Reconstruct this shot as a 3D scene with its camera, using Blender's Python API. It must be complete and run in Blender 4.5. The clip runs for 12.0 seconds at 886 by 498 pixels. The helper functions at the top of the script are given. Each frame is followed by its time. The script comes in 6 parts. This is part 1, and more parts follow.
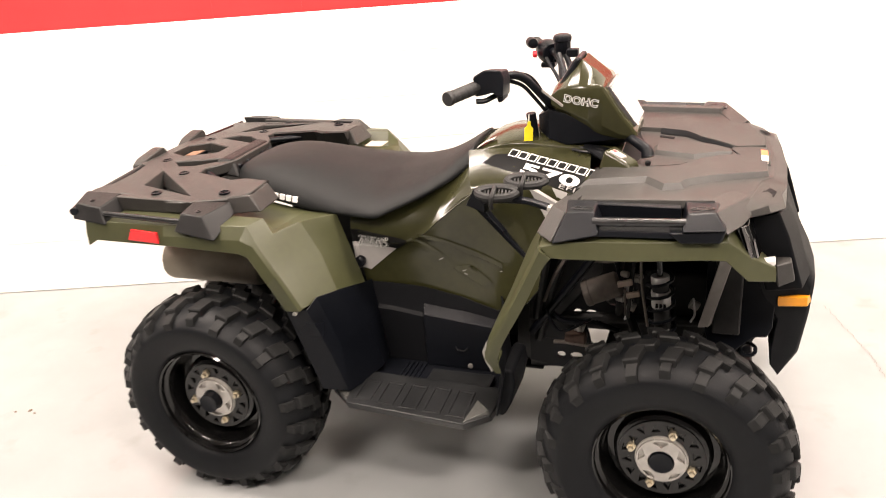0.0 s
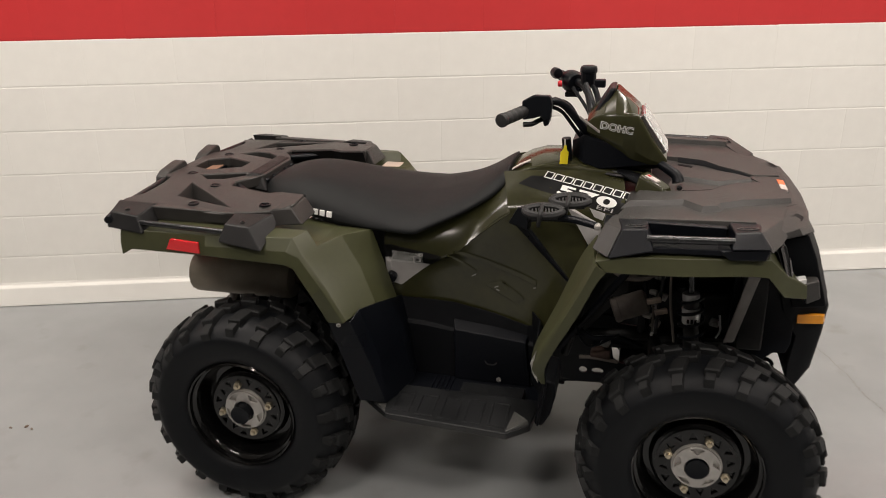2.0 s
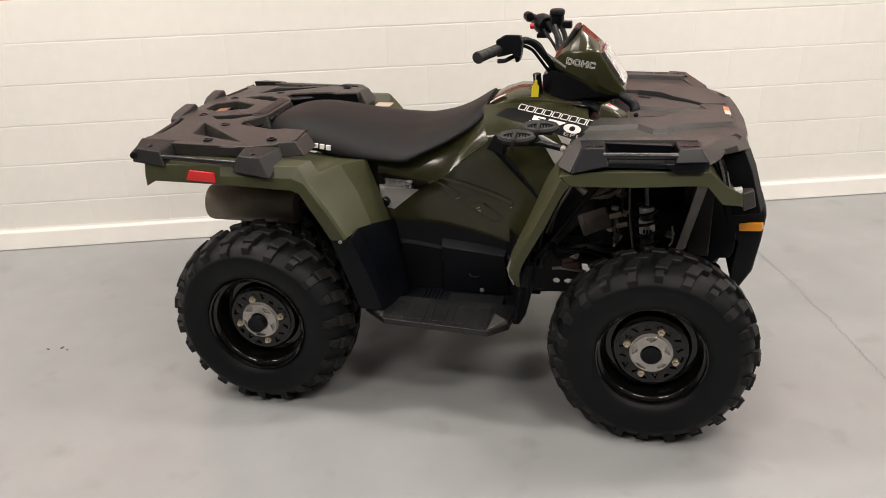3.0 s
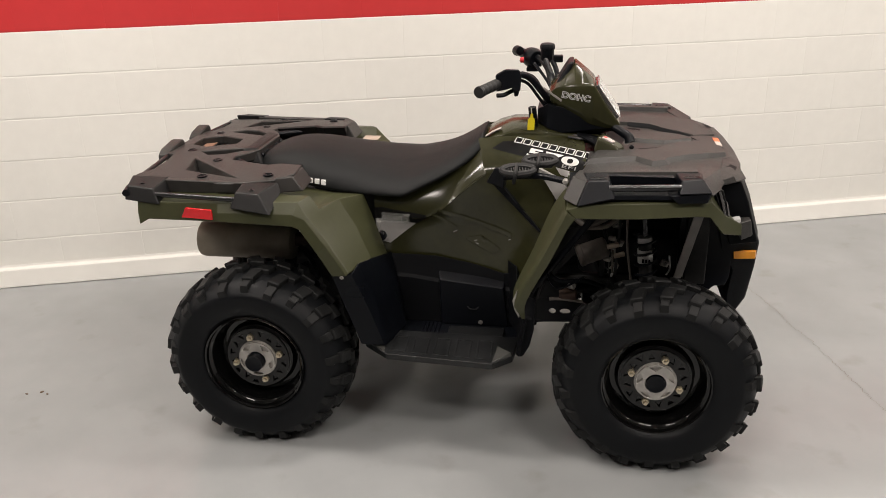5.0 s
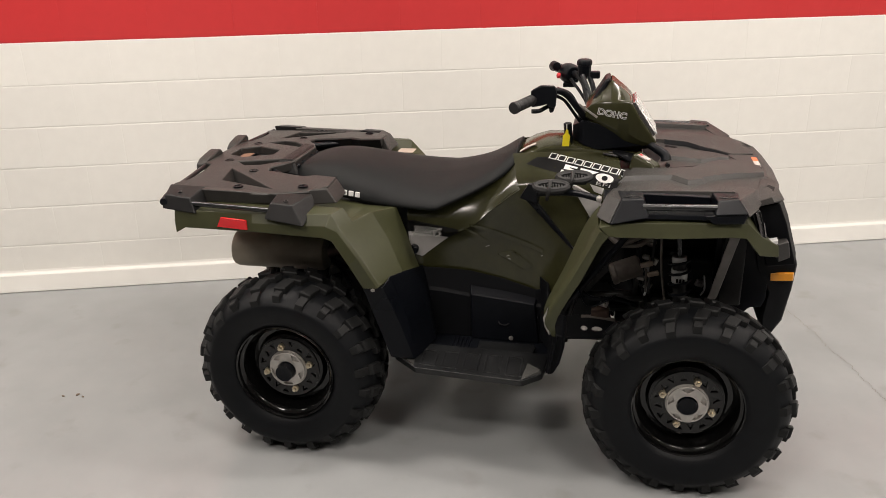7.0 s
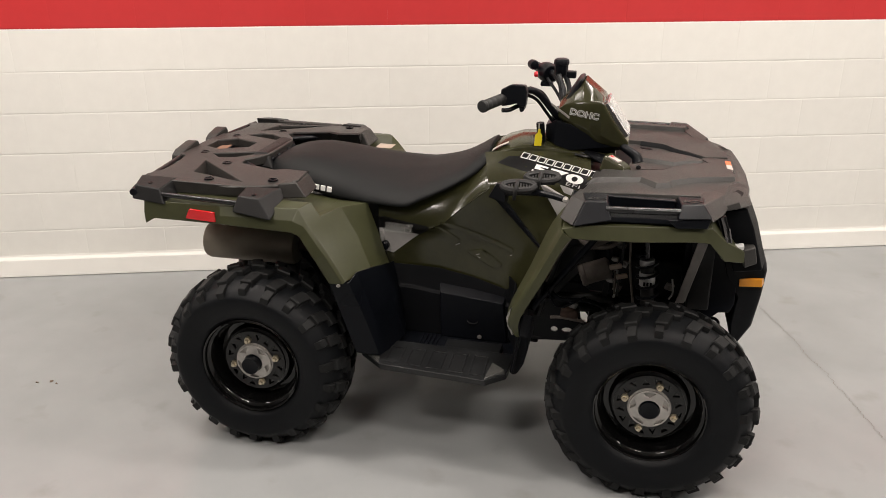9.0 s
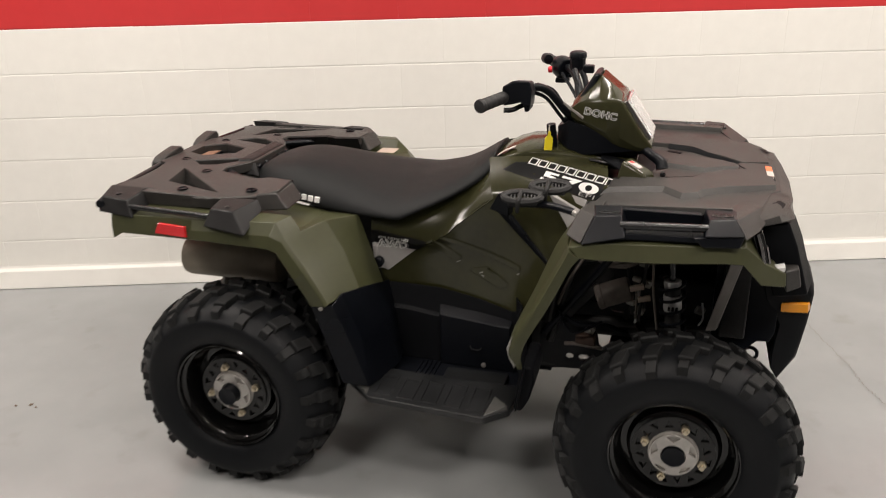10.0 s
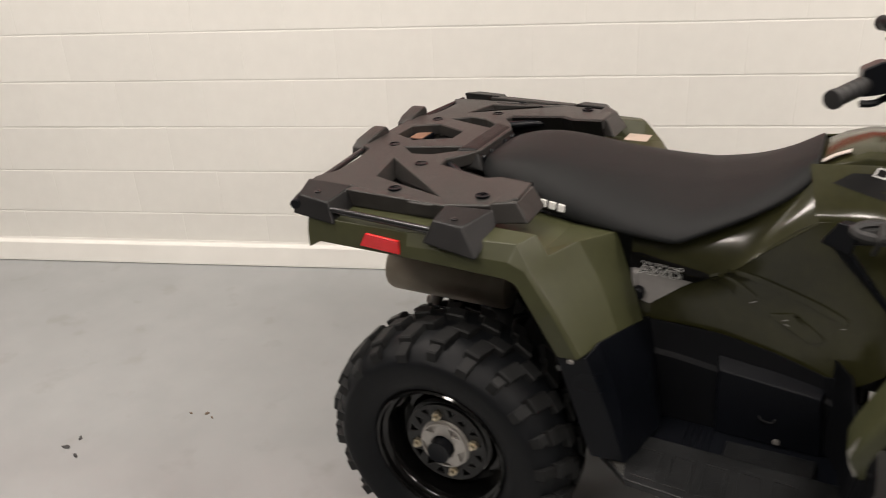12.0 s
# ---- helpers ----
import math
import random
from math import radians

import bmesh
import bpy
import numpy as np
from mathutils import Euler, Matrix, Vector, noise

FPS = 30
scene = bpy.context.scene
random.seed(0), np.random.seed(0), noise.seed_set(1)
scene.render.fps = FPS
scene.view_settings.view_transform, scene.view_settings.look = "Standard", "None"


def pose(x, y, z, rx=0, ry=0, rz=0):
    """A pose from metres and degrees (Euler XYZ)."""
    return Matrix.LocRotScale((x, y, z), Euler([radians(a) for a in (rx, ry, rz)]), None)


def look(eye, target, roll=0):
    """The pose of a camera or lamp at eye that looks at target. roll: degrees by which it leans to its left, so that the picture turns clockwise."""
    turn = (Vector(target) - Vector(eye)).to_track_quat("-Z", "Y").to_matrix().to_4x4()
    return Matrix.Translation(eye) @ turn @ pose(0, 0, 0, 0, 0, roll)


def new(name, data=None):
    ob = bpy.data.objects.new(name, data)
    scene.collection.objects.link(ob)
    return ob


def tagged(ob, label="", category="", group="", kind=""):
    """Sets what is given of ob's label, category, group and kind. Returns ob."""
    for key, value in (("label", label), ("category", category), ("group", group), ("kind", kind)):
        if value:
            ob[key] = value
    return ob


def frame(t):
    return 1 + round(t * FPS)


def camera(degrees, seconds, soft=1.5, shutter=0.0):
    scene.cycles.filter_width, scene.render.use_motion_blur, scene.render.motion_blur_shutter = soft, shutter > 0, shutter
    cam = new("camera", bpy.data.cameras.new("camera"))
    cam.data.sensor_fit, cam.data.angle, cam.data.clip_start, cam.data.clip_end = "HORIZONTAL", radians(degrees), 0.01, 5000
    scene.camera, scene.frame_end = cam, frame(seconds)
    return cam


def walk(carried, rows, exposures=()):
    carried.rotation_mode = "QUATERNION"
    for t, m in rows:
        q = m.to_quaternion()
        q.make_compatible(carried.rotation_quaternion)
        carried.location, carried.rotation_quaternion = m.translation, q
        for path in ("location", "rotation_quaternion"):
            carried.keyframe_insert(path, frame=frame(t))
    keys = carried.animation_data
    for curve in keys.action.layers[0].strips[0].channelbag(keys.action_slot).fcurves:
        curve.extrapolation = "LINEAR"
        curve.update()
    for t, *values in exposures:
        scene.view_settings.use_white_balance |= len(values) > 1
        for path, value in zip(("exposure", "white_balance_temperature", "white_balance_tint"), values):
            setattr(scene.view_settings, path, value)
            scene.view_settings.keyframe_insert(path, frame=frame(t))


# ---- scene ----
from mathutils.bvhtree import BVHTree

cam = camera(56.9, 12.0, soft=0.9, shutter=0.5)
PATH = [
    (0, (1.388, -2.226, 1.593), (0.747, -0.496, 0.82), -4.4),
    (0.2, (1.372, -2.164, 1.575), (0.74, -0.426, 0.814), -3.7),
    (0.5, (1.351, -2.115, 1.584), (0.692, -0.399, 0.796), -3.5),
    (0.7, (1.328, -2.11, 1.587), (0.662, -0.403, 0.786), -3.6),
    (1, (1.275, -2.135, 1.593), (0.647, -0.41, 0.799), -3.5),
    (1.2, (1.224, -2.176, 1.588), (0.655, -0.417, 0.827), -3.4),
    (1.5, (1.123, -2.254, 1.592), (0.609, -0.46, 0.871), -3.1),
    (1.7, (1.083, -2.321, 1.584), (0.601, -0.511, 0.883), -2.2),
    (2, (1.084, -2.411, 1.59), (0.63, -0.595, 0.885), -0.8),
    (2.2, (1.118, -2.503, 1.572), (0.67, -0.683, 0.873), -0.4),
    (2.5, (1.166, -2.631, 1.592), (0.722, -0.833, 0.838), -0.8),
    (3, (1.183, -2.744, 1.607), (0.752, -0.963, 0.806), -2.0),
    (5, (1.007, -2.765, 1.631), (0.702, -0.934, 0.886), -1.5),
    (5.5, (1.006, -2.767, 1.626), (0.659, -0.942, 0.885), -1.1),
    (6, (1.014, -2.762, 1.64), (0.638, -0.938, 0.911), -0.8),
    (6.5, (1.019, -2.756, 1.635), (0.629, -0.925, 0.931), -0.6),
    (7, (1.02, -2.755, 1.643), (0.627, -0.931, 0.923), -1.2),
    (7.5, (1.028, -2.76, 1.646), (0.642, -0.933, 0.932), -1.0),
    (7.7, (1.031, -2.755, 1.646), (0.666, -0.919, 0.943), -0.1),
    (9.3, (1.187, -2.684, 1.65), (0.734, -0.884, 0.906), -0.4),
    (9.5, (1.204, -2.64, 1.623), (0.712, -0.851, 0.876), -1.0),
    (10, (1.235, -2.385, 1.587), (0.699, -0.603, 0.855), -1.4),
    (10.2, (1.256, -2.287, 1.588), (0.716, -0.51, 0.846), -1.8),
    (10.5, (1.289, -2.167, 1.589), (0.73, -0.4, 0.836), -2.2),
    (11, (1.31, -1.986, 1.593), (0.584, -0.28, 0.844), -1.2),
    (11.2, (1.26, -1.946, 1.602), (0.42, -0.314, 0.806), -0.7),
    (11.5, (1.089, -1.953, 1.571), (0.203, -0.358, 0.752), -0.9),
    (11.7, (0.971, -1.931, 1.569), (0.067, -0.348, 0.747), -2.4),
    (12, (0.772, -1.909, 1.548), (-0.089, -0.308, 0.714), -2.9),
]
EXPOSURES = [(0.0, 1.22, 6900, 14), (0.5, 0.95, 7000, 13), (1.0, 0.68, 6950, 11), (1.2, 0.45, 7080, 9), (1.35, 0.2, 6800, 10), (1.5, 0.1, 6600, 10), (2.0, -0.2, 6500, 10), (2.5, -0.05, 6500, 10), (3.0, 0.05, 6500, 10),
             (5.0, -0.04, 6500, 10), (7.5, -0.04, 6500, 10), (9.5, 0.02, 6500, 10), (11.0, 0.03, 6500, 10), (11.5, 0.1, 6500, 10), (12.0, -0.08, 6500, 10)]
walk(cam, [(t, look(eye, target, roll)) for t, eye, target, roll in PATH], EXPOSURES)

# ---- light: warm strip lights on the ceiling, a dim interior world ----
CEILING = 3.4
WALL_TURN = 18.32
WALL = Matrix.Translation((0, 1.0969, 0)) @ pose(0, 0, 0, 0, 0, WALL_TURN) @ pose(0, 0.05, 0)

world = bpy.data.worlds.new("world")
scene.world = world
world.use_nodes = True
world.node_tree.nodes["Background"].inputs[0].default_value = (1.0, 0.93, 0.86, 1)
world.node_tree.nodes["Background"].inputs[1].default_value = 0.05
STRIPS = [(-4.3, -1.3), (-1.5, -1.3), (1.3, -1.3), (4.1, -1.3), (-1.5, -3.8), (1.3, -3.8), (4.1, -3.8)]
STRIP_WATTS = 60.0
for sx, sy in STRIPS:
    lamp = bpy.data.lights.new("strip_light", "AREA")
    lamp.shape, lamp.size, lamp.size_y = "RECTANGLE", 1.2, 0.28
    lamp.energy, lamp.color = STRIP_WATTS, (1.0, 0.907, 0.834)
    new("strip_light", lamp).matrix_world = WALL @ pose(sx, sy, CEILING - 0.085)


# ---- materials ----
def material(name, colour, rough=0.5, metal=0.0, spot=0.12, scale=40.0, bump=0.1, bump_scale=400.0, coat=0.0, blotch=3.0, spec=0.5, rough_var=0.1, per_piece=0.0):
    m = bpy.data.materials.new(name)
    m.use_nodes = True
    n, l = m.node_tree.nodes, m.node_tree.links
    b = n["Principled BSDF"]
    b.inputs["Metallic"].default_value = metal
    b.inputs["Coat Weight"].default_value = coat
    b.inputs["Coat Roughness"].default_value = 0.12
    b.inputs["Specular IOR Level"].default_value = spec
    co = n.new("ShaderNodeTexCoord")
    fine, wide = n.new("ShaderNodeTexNoise"), n.new("ShaderNodeTexNoise")
    fine.inputs["Scale"].default_value, fine.inputs["Detail"].default_value = scale, 6
    wide.inputs["Scale"].default_value, wide.inputs["Detail"].default_value = blotch, 4
    add = n.new("ShaderNodeMath"); add.operation = "ADD"
    for tex in (fine, wide):
        l.new(co.outputs["Object"], tex.inputs["Vector"])
    l.new(fine.outputs["Fac"], add.inputs[0]); l.new(wide.outputs["Fac"], add.inputs[1])
    value = n.new("ShaderNodeMapRange")
    value.inputs["From Min"].default_value, value.inputs["From Max"].default_value = 0.6, 1.4
    value.inputs["To Min"].default_value, value.inputs["To Max"].default_value = 1 - spot, 1 + spot
    l.new(add.outputs[0], value.inputs["Value"])
    tint = n.new("ShaderNodeMix"); tint.data_type, tint.blend_type = "RGBA", "MULTIPLY"
    tint.inputs["Factor"].default_value = 1.0
    tint.inputs["A"].default_value = (*colour, 1)
    last = value.outputs["Result"]
    if per_piece:
        info = n.new("ShaderNodeObjectInfo")
        piece = n.new("ShaderNodeMapRange")
        piece.inputs["To Min"].default_value, piece.inputs["To Max"].default_value = 1 - per_piece, 1 + per_piece
        l.new(info.outputs["Random"], piece.inputs["Value"])
        both = n.new("ShaderNodeMath"); both.operation = "MULTIPLY"
        l.new(last, both.inputs[0]); l.new(piece.outputs["Result"], both.inputs[1])
        last = both.outputs[0]
    l.new(last, tint.inputs["B"])
    l.new(tint.outputs["Result"], b.inputs["Base Color"])
    gloss = n.new("ShaderNodeMapRange")
    gloss.inputs["From Min"].default_value, gloss.inputs["From Max"].default_value = 0.3, 0.7
    gloss.inputs["To Min"].default_value, gloss.inputs["To Max"].default_value = max(0.03, rough - rough_var), min(1.0, rough + rough_var)
    l.new(wide.outputs["Fac"], gloss.inputs["Value"])
    l.new(gloss.outputs["Result"], b.inputs["Roughness"])
    if bump:
        grain = n.new("ShaderNodeTexNoise")
        grain.inputs["Scale"].default_value, grain.inputs["Detail"].default_value = bump_scale, 3
        l.new(co.outputs["Object"], grain.inputs["Vector"])
        bn = n.new("ShaderNodeBump")
        bn.inputs["Strength"].default_value, bn.inputs["Distance"].default_value = bump, 0.002
        l.new(grain.outputs["Fac"], bn.inputs["Height"])
        l.new(bn.outputs["Normal"], b.inputs["Normal"])
    return m


GREEN = material("olive_plastic", (0.0415, 0.0437, 0.0192), 0.44, spot=0.14, bump=0.05, bump_scale=250, rough_var=0.08, spec=0.35)
GREEN_GLOSS = material("glossy_olive_plastic", (0.0258, 0.0258, 0.0104), 0.19, spot=0.2, bump=0.02, bump_scale=60, rough_var=0.05, spec=0.46)
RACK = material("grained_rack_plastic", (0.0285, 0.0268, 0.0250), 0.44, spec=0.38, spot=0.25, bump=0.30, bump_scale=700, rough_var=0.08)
# RACK's grain in a darker colour, which paints in shade on side faces
RACK_SHADED = material("shaded_rack_plastic", (0.0072, 0.0070, 0.0072), 0.44, spec=0.25, spot=0.25, bump=0.30, bump_scale=700, rough_var=0.08)
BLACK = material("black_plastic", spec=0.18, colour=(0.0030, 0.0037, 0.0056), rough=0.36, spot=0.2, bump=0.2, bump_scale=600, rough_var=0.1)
MATT = material("matt_black_plastic", (0.0034, 0.0038, 0.0048), 0.55, spot=0.2, bump=0.2, bump_scale=600, spec=0.10)
DARK = material("dirty_dark_metal", (0.018, 0.0178, 0.0178), 0.5, spec=0.3, metal=0.0, spot=0.4, bump=0.3, bump_scale=120)
VINYL = material("black_seat_vinyl", (0.0066, 0.0074, 0.0078), 0.55, spec=0.22, spot=0.1, bump=0.35, bump_scale=900, rough_var=0.05)
RUBBER = material("tyre_rubber", (0.0044, 0.0051, 0.0062), 0.48, spec=0.17, spot=0.25, bump=0.25, bump_scale=300, scale=25)
DUSTY = material("dusty_tread_rubber", (0.0084, 0.0088, 0.0090), 0.52, spec=0.22, spot=0.45, scale=35, blotch=9, bump=0.3, bump_scale=250, per_piece=0.25)
GRIP = material("grip_rubber", (0.008, 0.008, 0.008), 0.6, spot=0.2, bump=0.3, bump_scale=800)
RIM = material("gloss_black_steel", (0.003, 0.003, 0.003), 0.07, spot=0.2, bump=0.03, bump_scale=40, rough_var=0.03, spec=0.48)
SATIN = material("satin_black_steel", (0.0085, 0.0085, 0.0085), 0.34, spot=0.2, bump=0.05, spec=0.4)
STEEL = material("machined_steel", (0.43, 0.41, 0.385), 0.42, metal=0.7, spot=0.25, bump=0.15, bump_scale=300)
BRASS = material("zinc_yellow_nut", (0.58, 0.51, 0.38), 0.35, metal=0.9, spot=0.3, bump=0.1)
CAST = material("dull_cast_metal", (0.135, 0.115, 0.100), 0.55, spot=0.3, scale=50, bump=0.3, bump_scale=150)
SILVER = material("bright_silver_sleeve", (0.55, 0.55, 0.54), 0.35, metal=0.3, spot=0.15, bump=0.05)
GREY = material("grey_steel_plate", (0.25, 0.23, 0.215), 0.5, metal=0.3, spot=0.2, bump=0.2)
EXHAUST = material("sooty_steel", (0.27, 0.235, 0.185), 0.55, metal=0.3, spot=0.35, scale=14, bump=0.2, bump_scale=90)
RUST = material("rusty_steel", (0.075, 0.045, 0.034), 0.7, metal=0.3, spot=0.5, scale=60)
BARMETAL = material("dark_bar_steel", (0.05, 0.05, 0.052), 0.28, metal=0.8, spot=0.2, bump=0.05)
RED_LENS = material("red_reflector", (0.62, 0.012, 0.016), 0.22, spot=0.1, bump=0.3, bump_scale=350, coat=0.5)
AMBER = material("amber_reflector", (0.70, 0.27, 0.006), 0.3, spot=0.1, bump=0.1, bump_scale=350, coat=0.1)
WHITE_INK = material("white_decal_ink", (0.66, 0.66, 0.64), 0.4, spot=0.05, bump=0.0)
BLACK_INK = material("black_decal_ink", (0.005, 0.005, 0.005), 0.5, spot=0.1, bump=0.0, spec=0.1)
CHROME = material("bright_reflector", (0.24, 0.23, 0.23), 0.22, metal=0.9, spot=0.05, bump=0.0)
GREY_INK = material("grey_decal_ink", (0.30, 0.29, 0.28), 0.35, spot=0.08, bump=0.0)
SCUFFED = material("scuffed_black_plastic", (0.0062, 0.0068, 0.0074), 0.40, spot=0.7, scale=60, bump=0.3, bump_scale=200, blotch=7, spec=0.4)
_n, _l = SCUFFED.node_tree.nodes, SCUFFED.node_tree.links
_fleck, _ramp, _mix = _n.new("ShaderNodeTexNoise"), _n.new("ShaderNodeMapRange"), _n.new("ShaderNodeMix")
_fleck.inputs["Scale"].default_value, _fleck.inputs["Detail"].default_value = 75.0, 5
_ramp.inputs["From Min"].default_value, _ramp.inputs["From Max"].default_value = 0.69, 0.76
_mix.data_type = "RGBA"
_mix.inputs["B"].default_value = (0.075, 0.075, 0.072, 1)
_l.new(_n["Texture Coordinate"].outputs["Object"], _fleck.inputs["Vector"])
_l.new(_fleck.outputs["Fac"], _ramp.inputs["Value"])
_l.new(_ramp.outputs["Result"], _mix.inputs["Factor"])
_l.new(_n["Mix"].outputs["Result"], _mix.inputs["A"])
_l.new(_mix.outputs["Result"], _n["Principled BSDF"].inputs["Base Color"])
WEDGE_GREY = material("grey_wedge_plastic", (0.045, 0.045, 0.042), 0.42, spot=0.5, scale=70, bump=0.25, bump_scale=150, blotch=9)
PALE_PLASTIC = material("mottled_pale_plastic", (0.24, 0.235, 0.215), 0.5, spot=0.4, scale=90, bump=0.2)
YELLOW = material("yellow_plastic_tag", (0.80, 0.66, 0.02), 0.4, spot=0.06, bump=0.0)
RED_PLASTIC = material("red_plastic", (0.55, 0.02, 0.03), 0.35, spot=0.08, bump=0.0)
PALE_LABEL = material("white_label", (0.50, 0.45, 0.42), 0.45, spot=0.1, bump=0.0)
PALE = material("pale_label", (0.42, 0.34, 0.28), 0.5, spot=0.15, bump=0.0)
FADED = material("faded_orange_label", (0.30, 0.165, 0.11), 0.45, spot=0.3, scale=80, bump=0.0)
ORANGE = material("orange_label", (0.65, 0.16, 0.06), 0.45, spot=0.2, bump=0.0)
PAINT = material("white_painted_block", (0.80, 0.79, 0.745), 0.58, spot=0.03, scale=18, bump=0.16, bump_scale=38, blotch=1.2, per_piece=0.012)
REDPAINT = material("red_painted_block", (0.52, 0.028, 0.030), 0.50, spot=0.05, scale=18, bump=0.16, bump_scale=38, blotch=1.2, per_piece=0.012)
# kerb white, slightly darker than the wall's PAINT
KERBPAINT = material("white_kerb_paint", (0.74, 0.73, 0.69), 0.6, spot=0.05, scale=9, bump=0.12, bump_scale=40, blotch=2.5)
GREYWALL = material("unseen_wall_dark_grey", (0.16, 0.16, 0.165), 0.7, spot=0.05, bump=0.2, bump_scale=60)
PLASTER = material("white_ceiling_paint", (0.60, 0.59, 0.57), 0.8, spot=0.04, bump=0.2, bump_scale=60)
FLOOR = material("grey_epoxy_floor", (0.287, 0.297, 0.300), 0.24, spot=0.075, scale=5, bump=0.05, bump_scale=30, blotch=2.2, rough_var=0.03)
_n, _l = FLOOR.node_tree.nodes, FLOOR.node_tree.links
_grime, _ramp, _mix = _n.new("ShaderNodeTexNoise"), _n.new("ShaderNodeMapRange"), _n.new("ShaderNodeMix")
_grime.inputs["Scale"].default_value, _grime.inputs["Detail"].default_value = 6.0, 9
_ramp.inputs["From Min"].default_value, _ramp.inputs["From Max"].default_value, _ramp.inputs["To Max"].default_value = 0.60, 0.76, 0.35
_mix.data_type = "RGBA"
_mix.inputs["B"].default_value = (0.20, 0.19, 0.175, 1)
_l.new(_n["Texture Coordinate"].outputs["Object"], _grime.inputs["Vector"])
_l.new(_grime.outputs["Fac"], _ramp.inputs["Value"])
_l.new(_ramp.outputs["Result"], _mix.inputs["Factor"])
_l.new(_n["Mix"].outputs["Result"], _mix.inputs["A"])
_l.new(_mix.outputs["Result"], _n["Principled BSDF"].inputs["Base Color"])
CRACKED = material("floor_crack_grime", (0.165, 0.155, 0.14), 0.7, spot=0.3)
FLAKE = material("brown_debris", (0.12, 0.08, 0.05), 0.8, spot=0.4)
LEAF = material("dark_debris", (0.03, 0.03, 0.03), 0.7, spot=0.4)
LAMPWHITE = bpy.data.materials.new("lamp_glow")
LAMPWHITE.use_nodes = True
LAMPWHITE.node_tree.nodes["Principled BSDF"].inputs["Emission Color"].default_value = (1, 0.9, 0.79, 1)
LAMPWHITE.node_tree.nodes["Principled BSDF"].inputs["Emission Strength"].default_value = 4.0
LENS = bpy.data.materials.new("clear_lens")
LENS.use_nodes = True
_b = LENS.node_tree.nodes["Principled BSDF"]
_b.inputs["Transmission Weight"].default_value, _b.inputs["Roughness"].default_value, _b.inputs["IOR"].default_value = 0.9, 0.03, 1.3
_b.inputs["Base Color"].default_value = (0.95, 0.95, 0.95, 1)


# ---- mesh helpers ----
def part(name, bm, mat, parent=None, label="", bevel=0.0, smooth=True, seg=2, angle=28, sharp=32):
    bmesh.ops.recalc_face_normals(bm, faces=bm.faces)
    me = bpy.data.meshes.new(name)
    bm.to_mesh(me)
    bm.free()
    me.materials.append(mat)
    if smooth:
        me.polygons.foreach_set("use_smooth", [True] * len(me.polygons))
        me.set_sharp_from_angle(angle=radians(sharp))
    ob = new(name, me)
    ob.parent = parent
    if bevel:
        mod = ob.modifiers.new("edge", "BEVEL")
        mod.width, mod.segments, mod.limit_method, mod.angle_limit, mod.harden_normals = bevel, seg, "ANGLE", radians(angle), True
    if label:
        tagged(ob, label)
    return ob


def flipped(bm):
    """The mirror image of a mesh across the vehicle's middle plane."""
    twin = bm.copy()
    for v in twin.verts:
        v.co.y = -v.co.y
        v.co.y += 0.03 * min(1.0, max(0.0, (v.co.y - 0.15) / 0.2))
    bmesh.ops.reverse_faces(twin, faces=twin.faces)
    return twin


def pair(name, bm, mat, parent, label="", **more):
    twin = flipped(bm)
    return part(name, bm, mat, parent, label, **more), part(name, twin, mat, parent, label, **more)


def box(bm, x0, x1, y0, y1, z0, z1, m=None):
    vs = [bm.verts.new((x, y, z)) for x in (x0, x1) for y in (y0, y1) for z in (z0, z1)]
    for f in ((0, 1, 3, 2), (4, 6, 7, 5), (0, 4, 5, 1), (2, 3, 7, 6), (0, 2, 6, 4), (1, 5, 7, 3)):
        bm.faces.new([vs[i] for i in f])
    if m is not None:
        bmesh.ops.transform(bm, matrix=m, verts=vs)
    return bm


def loft(bm, rings, closed=True, caps=True):
    """Skin over rings of points."""
    made = [[bm.verts.new(p) for p in ring] for ring in rings]
    count = len(made[0])
    for a, b in zip(made, made[1:]):
        for i in range(count if closed else count - 1):
            j = (i + 1) % count
            bm.faces.new((a[i], a[j], b[j], b[i]))
    if caps and closed:
        bm.faces.new(made[0][::-1])
        bm.faces.new(made[-1])
    return bm


def skin(rows, thick=0.004):
    """A sheet of quads over rows of points, given a thickness."""
    bm = bmesh.new()
    loft(bm, rows, closed=False, caps=False)
    bmesh.ops.recalc_face_normals(bm, faces=bm.faces)
    bmesh.ops.solidify(bm, geom=bm.faces[:], thickness=thick)
    return bm


def frustum(bm, pts, low, top, spread, near=0.0):
    """A raised flat patch with sloping sides; pts run round its top. Within near of the middle plane the sides are steep."""
    area = sum(a[0] * b[1] - b[0] * a[1] for a, b in zip(pts, pts[1:] + pts[:1]))
    turn = 1 if area > 0 else -1
    wide = []
    for i, p in enumerate(pts):
        a, b, c = Vector(pts[i - 1]), Vector(p), Vector(pts[(i + 1) % len(pts)])
        d, e = (b - a).normalized(), (c - b).normalized()
        n, o = Vector((d.y, -d.x)) * turn, Vector((e.y, -e.x)) * turn
        m = (n + o).normalized()
        slope = spread if abs(b.y) > near else 0.004
        wide.append(b + m * min(slope / max(m.dot(n), 0.3), slope * 1.8))
    return loft(bm, [[(p.x, p.y, low) for p in wide], [(x, y, top) for x, y in pts]])


def fine(rows, steps=4):
    """Rows of points, made denser along smooth lines both ways."""
    rows = [smoothed(row, steps) for row in rows]
    cols = [smoothed([row[i] for row in rows], steps) for i in range(len(rows[0]))]
    return [[col[j] for col in cols] for j in range(len(cols[0]))]


